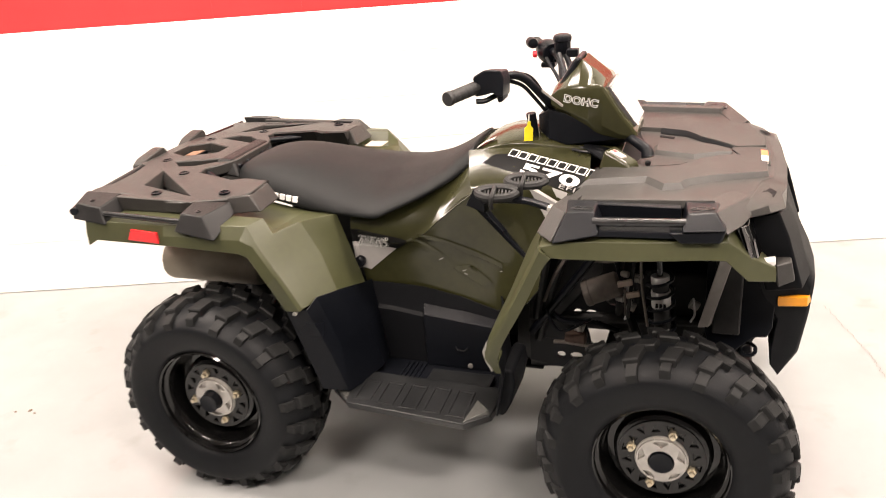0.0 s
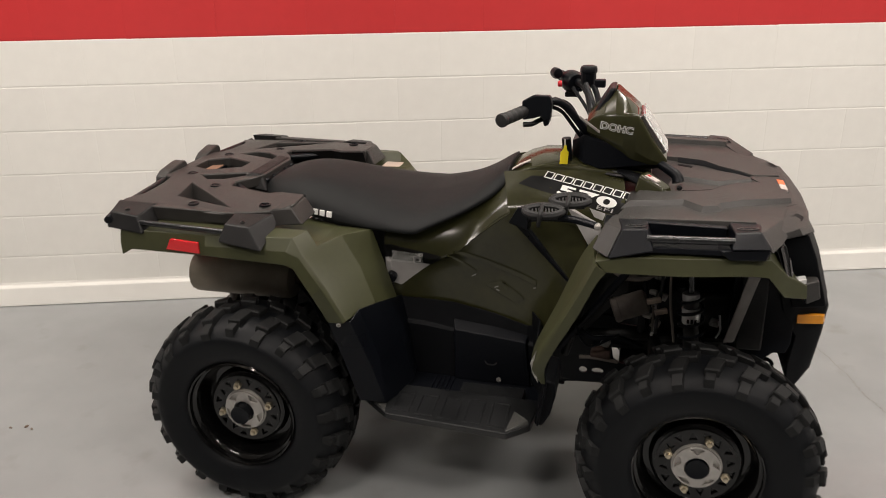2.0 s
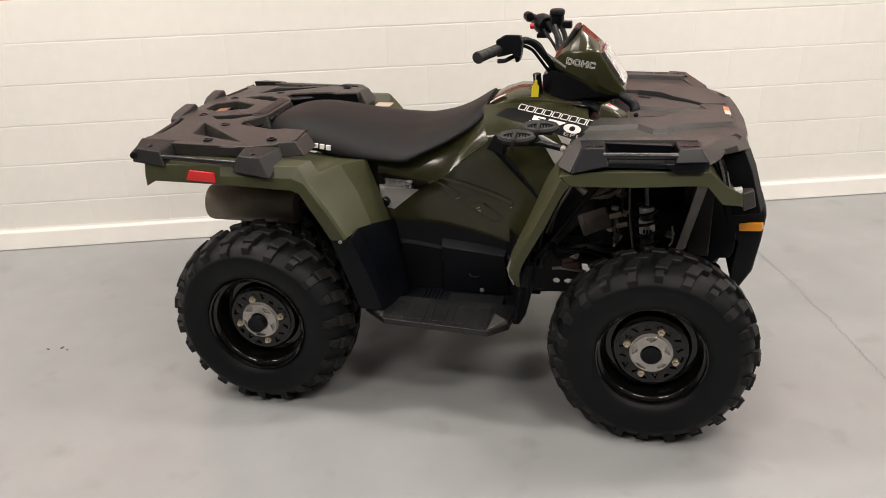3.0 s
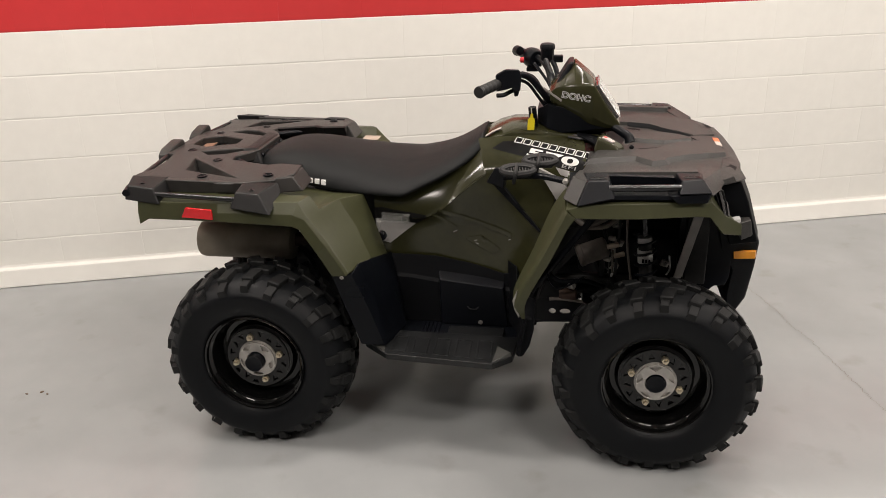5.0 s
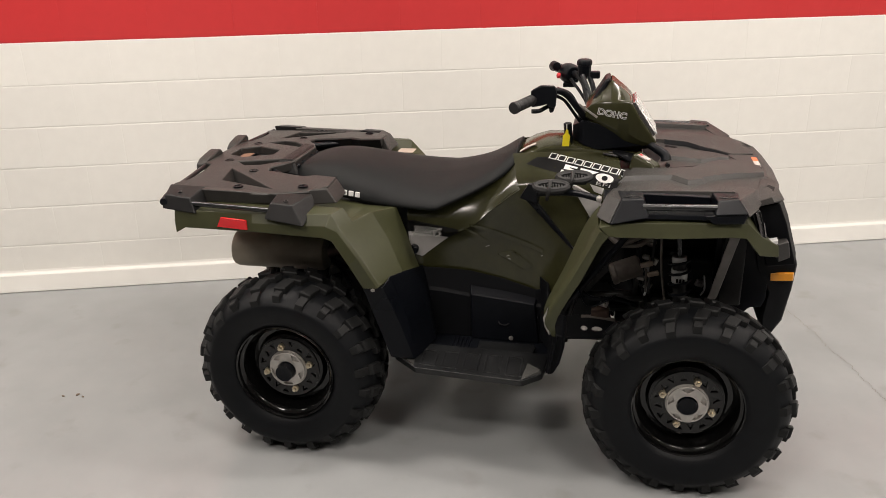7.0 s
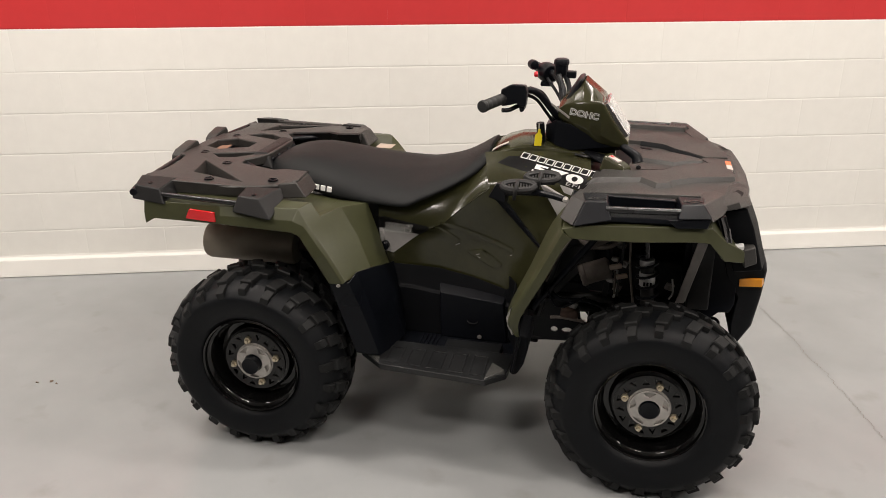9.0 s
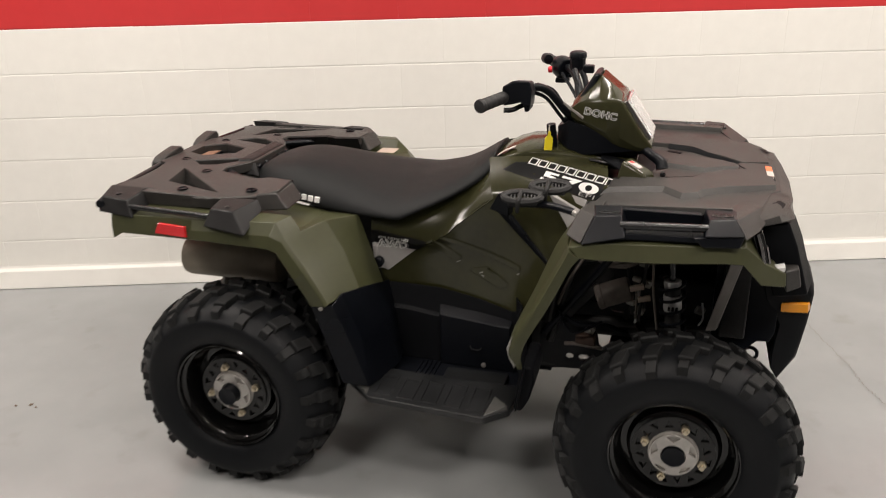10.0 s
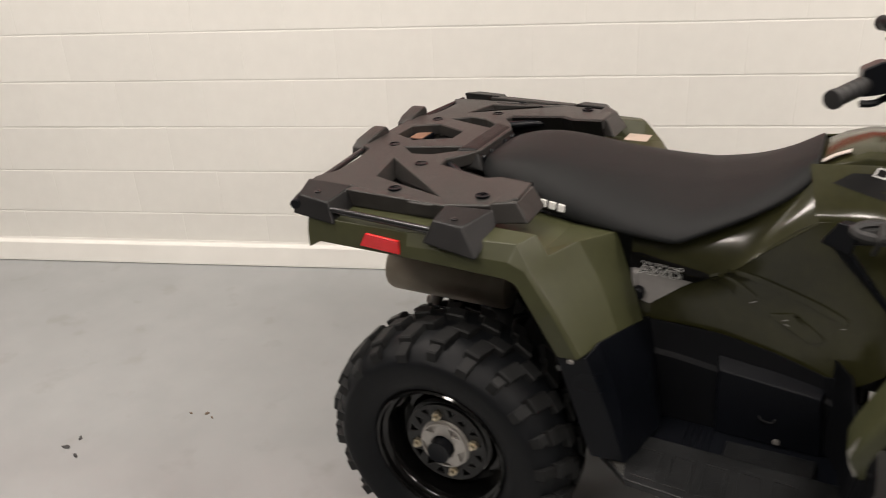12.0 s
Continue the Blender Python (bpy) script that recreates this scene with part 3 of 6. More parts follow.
def build_rear_rack(bike):
    rack = empty("rear_rack", bike)
    tagged(rack, "dark grained plastic cargo rack with open cut-outs")
    outer = [(-0.428, -0.155), (-0.395, -0.175), (-0.383, -0.24), (-0.385, -0.34), (-0.420, -0.39), (-0.420, -0.425), (-0.315, -0.425), (-0.298, -0.415), (-0.11, -0.452), (-0.07, -0.452), (0.078, -0.418), (0.118, -0.37), (0.114, -0.275), (0.032, -0.262), (-0.008, -0.280),
             (-0.145, -0.235), (-0.152, -0.195), (-0.118, -0.150), (-0.095, -0.10)]
    outer = outer + [(x, -y) for x, y in outer[::-1]]
    tri = [(-0.285, -0.230), (-0.262, -0.352), (-0.065, -0.408)]
    step = [(-0.300, -0.143), (-0.258, -0.182), (-0.206, -0.172), (-0.152, -0.125), (-0.156, -0.092)]
    slot = [(-0.378, -0.042), (-0.378, 0.042), (-0.311, 0.078), (-0.215, 0.032), (-0.215, -0.032), (-0.311, -0.078)]
    far = [[(x, -y) for x, y in ring] for ring in (tri, step)]
    bm = bmesh.new()
    plate(bm, outer, [tri, step, slot, *far], 0.858, 0.891, rack_drop)
    part("top_plate", bm, RACK, rack, bevel=0.005)
    # sloping walls of the triangular openings
    floor_ring = [(-0.256, -0.276), (-0.246, -0.316), (-0.088, -0.395)]
    bm = bmesh.new()
    loft(bm, [[(x, y, 0.889 + rack_drop(x, y)) for x, y in tri], [(x, y, 0.858 + rack_drop(x, y)) for x, y in floor_ring]], caps=False)
    bmesh.ops.solidify(bm, geom=bm.faces[:], thickness=0.003)
    pair("sloped_opening", bm, RACK, rack, smooth=False)
    # raised pads round the screws
    for x, y in ((-0.342, -0.127), (-0.198, -0.242), (-0.183, -0.402), (0.035, -0.382)):
        for side in (1, -1):
            bm = bmesh.new()
            lathe(bm, [(0.0165, 0.003), (0.0165, -0.001), (0.0125, -0.0015), (0.0115, 0.003)], 20)
            pad = part("screw_seat", bm, BLACK, rack)
            pad.matrix_basis = Matrix.Translation((x, side * y, 0.8915 + rack_drop(x, y))) @ pose(0, 0, 0, -90)
            bm = bmesh.new()
            lathe(bm, [(0.0105, 0.004), (0.0105, 0.0005), (0.006, 0.0), (0.005, 0.003)], 12)
            screw = part("screw", bm, BLACK, rack)
            screw.matrix_basis = Matrix.Translation((x, side * y, 0.8915 + rack_drop(x, y))) @ pose(0, 0, 0, -90)
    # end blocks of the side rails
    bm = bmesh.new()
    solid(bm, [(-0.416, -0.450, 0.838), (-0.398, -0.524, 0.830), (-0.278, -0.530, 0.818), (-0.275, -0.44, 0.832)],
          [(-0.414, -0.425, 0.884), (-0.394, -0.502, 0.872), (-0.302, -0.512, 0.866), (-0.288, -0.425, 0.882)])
    pair("rear_block", bm, RACK_SHADED, rack, bevel=0.005)
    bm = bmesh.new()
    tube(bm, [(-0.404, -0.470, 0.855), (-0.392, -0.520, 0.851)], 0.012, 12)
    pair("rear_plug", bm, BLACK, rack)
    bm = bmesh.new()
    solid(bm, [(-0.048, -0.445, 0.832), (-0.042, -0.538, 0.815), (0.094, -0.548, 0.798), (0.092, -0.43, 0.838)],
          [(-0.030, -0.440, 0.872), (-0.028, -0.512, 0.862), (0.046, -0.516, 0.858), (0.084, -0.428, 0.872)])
    pair("front_block", bm, RACK_SHADED, rack, bevel=0.005)
    for x, y, z in ((-0.352, -0.478, 0.8755), (0.018, -0.492, 0.8645)):
        for side in (1, -1):
            bm = bmesh.new()
            lathe(bm, [(0.0075, 0.004), (0.0075, -0.0005), (0.004, -0.001), (0.003, 0.002)], 10)
            screw = part("screw", bm, BARMETAL, rack)
            screw.matrix_basis = Matrix.Translation((x, side * y, z)) @ pose(0, 0, 0, -90)
    # shaded inner face and the steel bar of each side
    bm = bmesh.new()
    prism(bm, [(-0.315, 0.836), (-0.03, 0.832), (-0.03, 0.872), (-0.315, 0.878)], "y", -0.448, -0.420)
    pair("inner_rail", bm, RACK, rack, bevel=0.004)
    bm = bmesh.new()
    tube(bm, [(-0.33, -0.508, 0.848), (-0.02, -0.515, 0.838)], 0.0085, 12)
    pair("side_bar", bm, BARMETAL, rack, "dark steel side bar")
    # thin bars at the back and front of the frame
    bm = bmesh.new()
    tube(bm, [(-0.405, -0.40, 0.868), (-0.425, -0.16, 0.872)], 0.008, 10)
    pair("back_bar", bm, BARMETAL, rack)
    bm = bmesh.new()
    tube(bm, [(-0.170, -0.170, 0.872), (-0.075, -0.245, 0.864), (-0.01, -0.295, 0.860)], 0.0105, 12)
    pair("front_bar", bm, BLACK, rack)
    # hooked tabs that stand up at the back
    for y0, y1 in ((-0.165, -0.025), (0.085, 0.205)):
        bm = bmesh.new()
        prism(bm, [(y0, 0.856), (y1, 0.868), (y1, 0.893), (y1 - 0.012, 0.905), (y1 - 0.03, 0.905), (y0 + 0.03, 0.893), (y0 + 0.004, 0.878)], "x", -0.460, -0.418)
        part("tie_tab", bm, RACK, rack, bevel=0.005)
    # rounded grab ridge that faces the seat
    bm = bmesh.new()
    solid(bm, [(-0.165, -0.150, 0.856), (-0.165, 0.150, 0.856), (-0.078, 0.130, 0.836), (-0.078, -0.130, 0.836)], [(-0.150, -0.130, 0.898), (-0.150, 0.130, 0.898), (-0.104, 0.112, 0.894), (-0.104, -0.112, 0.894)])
    part("grab_ridge", bm, RACK_SHADED, rack, bevel=0.009, seg=3)
    for y in (-0.095, -0.045, 0.045, 0.095):
        bm = bmesh.new()
        tube(bm, [(-0.086, y, 0.866), (-0.098, y, 0.868)], 0.009, 12)
        part("ridge_hole", bm, BLACK, rack)
    # sunken ledge beside the steps and down-turned front lugs
    bm = bmesh.new()
    solid(bm, [(0.066, -0.428, 0.832), (0.150, -0.385, 0.828), (0.146, -0.272, 0.830), (0.070, -0.275, 0.834)], [(0.070, -0.424, 0.882), (0.116, -0.382, 0.876), (0.120, -0.280, 0.880), (0.080, -0.280, 0.884)])
    pair("front_lug", bm, RACK, rack, bevel=0.005)
    bm = bmesh.new()
    box(bm, 0.112, 0.132, -0.372, -0.350, 0.824, 0.8335)
    pair("lug_notch", bm, BLACK, rack)
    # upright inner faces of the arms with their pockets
    # their shade is put in with the darker rack colour
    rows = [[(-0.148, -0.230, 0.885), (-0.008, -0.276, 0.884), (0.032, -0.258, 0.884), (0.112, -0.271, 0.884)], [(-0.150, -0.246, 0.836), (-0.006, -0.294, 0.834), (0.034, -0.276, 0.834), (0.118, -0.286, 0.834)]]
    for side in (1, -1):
        part("inner_face", skin([[(x, y * side, z) for x, y, z in row] for row in rows], 0.006), RACK_SHADED, rack, smooth=False)
    for x0, y0, x1, y1 in ((-0.128, -0.2335, -0.022, -0.2685), (0.046, -0.2570, 0.100, -0.2660)):
        for side in (1, -1):
            bm = bmesh.new()
            solid(bm, [(x0, y0 * side, 0.877), (x1, y1 * side, 0.877), (x1, (y1 - 0.011) * side, 0.847), (x0, (y0 - 0.011) * side, 0.847)], [(x0, (y0 - 0.02) * side, 0.877), (x1, (y1 - 0.02) * side, 0.877), (x1, (y1 - 0.03) * side, 0.847), (x0, (y0 - 0.03) * side, 0.847)])
            part("face_pocket", bm, BLACK, rack)
    # dark pans below the openings
    bm = bmesh.new()
    box(bm, -0.405, -0.15, -0.20, 0.20, 0.836, 0.8435)
    part("rack_pan", bm, BLACK, rack, bevel=0.002)
    bm = bmesh.new()
    box(bm, -0.31, -0.04, -0.415, -0.205, 0.822, 0.828)
    pair("rack_pan", bm, BLACK, rack, bevel=0.002)
    # warning label seen through the slot
    bm = bmesh.new()
    box(bm, -0.372, -0.325, -0.005, 0.068, 0.8435, 0.8655)
    part("label_step", bm, BLACK, rack)
    bm = bmesh.new()
    box(bm, -0.368, -0.331, 0.0, 0.064, 0.8655, 0.867)
    part("warning_label", bm, FADED, rack, "faded orange warning label")
    bm = bmesh.new()
    box(bm, 0.175, 0.240, 0.285, 0.350, 0.829, 0.8305)
    part("warning_label", bm, PALE, rack, "pale faded label")


def build_seat(bike):
    """A long black saddle, lofted along its length."""
    # x, half width at the lower edge, lower edge z, top z, half width at the top
    sec = [(-0.105, 0.080, 0.845, 0.850, 0.05), (-0.095, 0.110, 0.832, 0.868, 0.08), (-0.06, 0.150, 0.818, 0.886, 0.10), (0.0, 0.182, 0.802, 0.902, 0.115), (0.08, 0.205, 0.790, 0.905, 0.120), (0.17, 0.225, 0.779, 0.893, 0.120), (0.28, 0.250, 0.775, 0.877, 0.115), (0.37, 0.270, 0.774, 0.868, 0.110),
           (0.44, 0.280, 0.775, 0.866, 0.102), (0.458, 0.281, 0.777, 0.867, 0.100), (0.49, 0.270, 0.793, 0.871, 0.095), (0.56, 0.232, 0.818, 0.889, 0.085), (0.62, 0.205, 0.848, 0.914, 0.084), (0.66, 0.172, 0.868, 0.938, 0.084), (0.690, 0.145, 0.890, 0.957, 0.086), (0.703, 0.138, 0.900, 0.964, 0.086), (0.709, 0.132, 0.905, 0.962, 0.084)]
    rings = []
    for x, wl, zl, zt, wt in sec:
        h = zt - zl
        half = [(wl * 0.96, zl), (wl, zl + 0.008), (wl * 1.0, zl + 0.0175), (wl * 0.90 + wt * 0.10, zl + h * 0.42), (wl * 0.62 + wt * 0.38, zl + h * 0.70), (wt * 1.12, zl + h * 0.90), (wt * 0.7, zl + h * 0.985), (0, zt)]
        ring = [(x, -y, z) for y, z in half] + [(x, y, z) for y, z in half[-2::-1]]
        rings.append(ring)
    bm = loft(bmesh.new(), rings)
    seat = part("seat", bm, VINYL, bike, "long black vinyl saddle with a white wordmark")
    seat.modifiers.new("round", "SUBSURF").levels = 1
    seat.modifiers["round"].render_levels = 2
    # plain white bars where the maker's wordmark stands
    for k in range(7):
        x0 = 0.012 + 0.0245 * k
        y0, y1 = (-(0.186 + 0.235 * x) - 0.0045 for x in (x0, x0 + 0.0165))
        z0, z1 = (0.811 - 0.055 * x for x in (x0, x0 + 0.0165))
        bm = bmesh.new()
        lean = 0.004
        solid(bm, [(x0, y0, z0), (x0 + 0.0165, y1, z1), (x0 + 0.0165, y1 + lean, z1 + 0.0150), (x0, y0 + lean, z0 + 0.0150)], [(x0, y0 + 0.02, z0), (x0 + 0.0165, y1 + 0.02, z1), (x0 + 0.0165, y1 + 0.02, z1 + 0.0150), (x0, y0 + 0.02, z0 + 0.0150)])
        part("wordmark_bar", bm, WHITE_INK, bike, "white printed bar")


def build_middle(bike):
    # glossy cover below the seat; its lower edge rises to the tank
    under = [(0.335, -0.185, 0.800), (0.434, -0.192, 0.800), (0.546, -0.185, 0.810), (0.614, -0.165, 0.850), (0.668, -0.130, 0.900), (0.695, -0.112, 0.930)]
    edge = [(0.341, -0.206, 0.772), (0.434, -0.212, 0.770), (0.546, -0.208, 0.782), (0.618, -0.190, 0.825), (0.678, -0.164, 0.876), (0.706, -0.150, 0.908)]
    mid = [(0.342, -0.221, 0.750), (0.425, -0.228, 0.744), (0.525, -0.228, 0.740), (0.596, -0.218, 0.776), (0.664, -0.204, 0.834), (0.716, -0.186, 0.880)]
    seam = [(0.344, -0.229, 0.724), (0.410, -0.236, 0.716), (0.488, -0.240, 0.692), (0.567, -0.239, 0.720), (0.632, -0.233, 0.776), (0.726, -0.217, 0.849)]
    upper = skin(fine([under, edge, mid, seam]), 0.004)
    upper_copy = upper.copy()
    pair("upper_cover", upper, GREEN_GLOSS, bike, "glossy dark olive plastic cover below the seat", sharp=50)
    # flanks of the tank
    rows = [
        [(0.690, -0.114, 0.944), (0.760, -0.118, 0.952), (0.870, -0.112, 0.958), (1.040, -0.116, 0.955)],
        [(0.702, -0.154, 0.914), (0.785, -0.158, 0.922), (0.890, -0.172, 0.926), (1.050, -0.205, 0.915)],
        [(0.716, -0.202, 0.868), (0.810, -0.205, 0.874), (0.900, -0.225, 0.882), (1.050, -0.255, 0.875)],
        [(0.728, -0.212, 0.844), (0.820, -0.216, 0.838), (0.900, -0.242, 0.832), (1.040, -0.282, 0.820)],
    ]
    flank = skin(fine(rows, 3), 0.004)
    tree = tree_of(flank)
    pair("tank_flank", flank, GREEN_GLOSS, bike, "glossy dark olive tank flank", sharp=50)
    # large side cover down to the foot well
    rows = [
        [(x, y + 0.002, z + 0.003) for x, y, z in seam] + [(0.820, -0.213, 0.842), (0.890, -0.236, 0.836), (0.965, -0.258, 0.830)],
        [(0.358, -0.216, 0.650), (0.420, -0.216, 0.648), (0.500, -0.217, 0.645), (0.590, -0.218, 0.676), (0.660, -0.218, 0.715), (0.750, -0.221, 0.760), (0.840, -0.240, 0.755), (0.890, -0.260, 0.750), (0.945, -0.280, 0.745)],
        [(0.368, -0.212, 0.552), (0.440, -0.212, 0.552), (0.520, -0.214, 0.550), (0.600, -0.218, 0.542), (0.680, -0.224, 0.526), (0.780, -0.236, 0.500), (0.835, -0.270, 0.505), (0.885, -0.305, 0.560), (0.930, -0.325, 0.620)],
    ]
    cover = skin(fine(rows, 3), 0.004)
    cover_tree = tree_of(cover, upper_copy)
    upper_copy.free()
    pair("side_cover", cover, GREEN_GLOSS, bike, "dark olive plastic side cover", sharp=50)
    # shallow mouldings and the raised ridge on the side cover
    side_m = on_panel((0, -0.2255, 0), (1, -0.2255, 0), (0, -0.2255, 1))
    for ring, high in (([(0.523, 0.699), (0.543, 0.708), (0.627, 0.654), (0.612, 0.637)], 0.0032), ([(0.657, 0.616), (0.709, 0.629), (0.775, 0.583), (0.747, 0.570)], 0.0028), ([(0.560, 0.722), (0.812, 0.646), (0.810, 0.637), (0.562, 0.713)], 0.0042)):
        bm = wrapped(sheet(ring), cover_tree, side_m, high, 0.02)
        bmesh.ops.solidify(bm, geom=bm.faces[:], thickness=0.008)
        pair("moulding", bm, GREEN_GLOSS, bike, bevel=0.0018, sharp=40)
    # small pale marks at the ends of the mouldings
    for x, z, dx, dz in ((0.613, 0.641, 0.014, 0.006), (0.684, 0.612, 0.012, 0.004), (0.690, 0.606, 0.010, -0.004), (0.803, 0.627, 0.008, 0.003)):
        bm = wrapped(sheet([(x, z), (x + dx, z + dz), (x + dx, z + dz + 0.0032), (x, z + 0.0022)]), cover_tree, side_m, 0.0036)
        part("pale_mark", bm, PALE_PLASTIC, bike, "small pale mark on the cover")
    # tank cover over the middle
    rings = []
    for x, wl, zl, zt in ((0.660, 0.10, 0.89, 0.915), (0.70, 0.122, 0.90, 0.946), (0.75, 0.126, 0.930, 0.974), (0.80, 0.122, 0.940, 0.990), (0.86, 0.118, 0.940, 0.992), (0.94, 0.12, 0.94, 0.985), (1.02, 0.12, 0.94, 0.972), (1.12, 0.13, 0.92, 0.945)):
        half = [(wl, zl), (wl * 0.93, zl + (zt - zl) * 0.55), (wl * 0.65, zl + (zt - zl) * 0.88), (0, zt)]
        rings.append([(x, -y, z) for y, z in half] + [(x, y, z) for y, z in half[-2::-1]])
    bm = loft(bmesh.new(), rings)
    part("tank_cover", bm, GREEN_GLOSS, bike, "glossy dark olive plastic tank cover", bevel=0.004)
    # black band of the tank decal with its grey corner
    m = on_panel((0.752, -0.178, 0.925), (1.06, -0.246, 0.862), (0.780, -0.154, 0.955))
    band = [(-0.016, 0.008), (0.010, 0.044), (0.06, 0.060), (0.31, 0.066), (0.31, -0.008), (0.222, -0.006), (0.098, 0.004)]
    part("tank_decal", wrapped(sheet(band), tree, m, 0.0006), BLACK_INK, bike, "black printed tank decal")
    part("decal_patch", wrapped(sheet([(0.214, -0.008), (0.262, -0.010), (0.262, -0.030), (0.236, -0.028)]), tree, m, 0.0008), GREY_INK, bike, "grey patch of the tank decal")
    bm = bmesh.new()
    solid(bm, [(0.893, -0.246, 0.884), (0.986, -0.274, 0.846), (0.996, -0.284, 0.824), (0.972, -0.288, 0.770)], [(0.893, -0.20, 0.884), (0.986, -0.22, 0.846), (0.996, -0.23, 0.824), (0.972, -0.23, 0.770)])
    part("decal_corner", bm, GREY_INK, bike, "grey corner of the tank decal")
    # pale label strip along the tank's rear shoulder
    rows = [[(0.712, y, 0.9485 + 0.05 * (y + 0.10)), (0.735, y, 0.9640 + 0.04 * (y + 0.10)), (0.765, y, 0.9775 + 0.03 * (y + 0.10))] for y in (-0.104, -0.086)]
    part("tank_label", skin(rows, 0.002), PALE_LABEL, bike, "pale printed label with a red edge")
    return m, tree, cover_tree, side_m


def build_foot_well(bike):
    # inner wall: a sloping upper part, a step, then the wall down to the board
    rows = [
        [(0.365, -0.222, 0.556), (0.450, -0.222, 0.556), (0.560, -0.224, 0.553), (0.680, -0.228, 0.532), (0.790, -0.242, 0.505), (0.860, -0.278, 0.53)],
        [(0.400, -0.244, 0.492), (0.470, -0.244, 0.488), (0.560, -0.246, 0.476), (0.680, -0.248, 0.468), (0.790, -0.252, 0.46), (0.860, -0.280, 0.46)],
        [(0.402, -0.254, 0.484), (0.470, -0.254, 0.480), (0.560, -0.256, 0.468), (0.680, -0.258, 0.460), (0.790, -0.262, 0.45), (0.860, -0.285, 0.45)],
        [(0.415, -0.268, 0.322), (0.470, -0.268, 0.322), (0.560, -0.270, 0.322), (0.680, -0.272, 0.322), (0.800, -0.276, 0.322), (0.860, -0.290, 0.322)],
    ]
    pair("well_wall", skin(rows, 0.004), MATT, bike, "black plastic foot well wall", bevel=0.003, sharp=12)
    bm = bmesh.new()
    solid(bm, [(0.552, -0.205, 0.532), (0.795, -0.25, 0.478), (0.812, -0.25, 0.322), (0.566, -0.25, 0.322)], [(0.570, -0.272, 0.484), (0.790, -0.276, 0.462), (0.808, -0.290, 0.322), (0.576, -0.286, 0.322)])
    pair("well_box", bm, BLACK, bike, "raised box in the foot well", bevel=0.004)
    # front panel of the well, running out to the front fender leg
    rows = [
        [(0.80, -0.225, 0.55), (0.84, -0.34, 0.575), (0.855, -0.545, 0.580)],
        [(0.80, -0.235, 0.44), (0.86, -0.36, 0.45), (0.885, -0.540, 0.470)],
        [(0.80, -0.24, 0.335), (0.845, -0.36, 0.345), (0.865, -0.545, 0.352)],
    ]
    pair("well_front", skin(rows, 0.005), MATT, bike, "black plastic front of the foot well", bevel=0.004)
    # the foot board with its treads
    board = [(0.347, -0.484), (0.436, -0.562), (0.782, -0.590), (0.842, -0.534), (0.855, -0.40), (0.40, -0.39)]
    bm = bmesh.new()
    solid(bm, [(x, y + (0.012 if y < -0.4 else 0), 0.318) for x, y in board], [(x, y, 0.346) for x, y in board])
    pair("foot_board", bm, SCUFFED, bike, "scuffed black plastic foot board", bevel=0.005)
    bm = bmesh.new()
    box(bm, 0.40, 0.86, -0.41, -0.22, 0.310, 0.322)
    pair("well_floor", bm, BLACK, bike, "dark sunken floor of the foot well", bevel=0.003)
    for k in range(5):
        x, y = 0.446 + 0.070 * k, -0.5405 - 0.0055 * k
        bm = bmesh.new()
        ring = [(x, y), (x + 0.052, y - 0.003), (x + 0.048, -0.437), (x - 0.004, -0.435)]
        inner = [(x + 0.006, y + 0.009), (x + 0.046, y + 0.006), (x + 0.042, -0.445), (x + 0.002, -0.443)]
        plate(bm, ring, [inner], 0.3455, 0.3482)
        pair("tread_pad", bm, SCUFFED, bike, bevel=0.0010)
    # wedges at both ends, in a lighter grey than the board
    bm = bmesh.new()
    solid(bm, [(0.779, -0.582, 0.345), (0.838, -0.531, 0.345), (0.790, -0.472, 0.345)], [(0.781, -0.577, 0.3475), (0.835, -0.529, 0.3575), (0.790, -0.478, 0.3495)])
    pair("toe_wedge", bm, WEDGE_GREY, bike, "grey wedge at the front of the foot board")
    bm = bmesh.new()
    solid(bm, [(0.352, -0.484, 0.345), (0.432, -0.554, 0.345), (0.417, -0.460, 0.345)], [(0.355, -0.484, 0.354), (0.430, -0.546, 0.3475), (0.415, -0.464, 0.3480)])
    pair("heel_wedge", bm, WEDGE_GREY, bike, "grey wedge at the rear of the foot board")
    for k in range(5):
        bm = bmesh.new()
        box(bm, 0.515 + 0.014 * k, 0.519 + 0.014 * k, -0.385, -0.285, 0.321, 0.3265)
        pair("floor_rib", bm, BLACK, bike, bevel=0.001)
    bm = bmesh.new()
    box(bm, 0.610, 0.800, -0.400, -0.330, 0.321, 0.340)
    pair("floor_step", bm, SCUFFED, bike, bevel=0.003)
    bm = bmesh.new()
    prism(bm, [(0.848, 0.335), (0.872, 0.332), (0.893, 0.372), (0.906, 0.430), (0.902, 0.475), (0.868, 0.478)], "y", -0.515, -0.36)
    pair("well_flap", bm, MATT, bike, "black plastic flap behind the fender leg", bevel=0.010, seg=3)
    # small latch on the well box
    bm = bmesh.new()
    tube(bm, [(0.668, -0.282, 0.392), (0.676, -0.290, 0.387), (0.696, -0.291, 0.386), (0.704, -0.282, 0.390)], 0.0022, 6)
    pair("latch", bm, BARMETAL, bike)
    bm = bmesh.new()
    lathe(bm, [(0.008, 0.0), (0.008, -0.003), (0.004, -0.004)], 10, pose(0.712, -0.288, 0.336))
    pair("screw", bm, STEEL, bike)


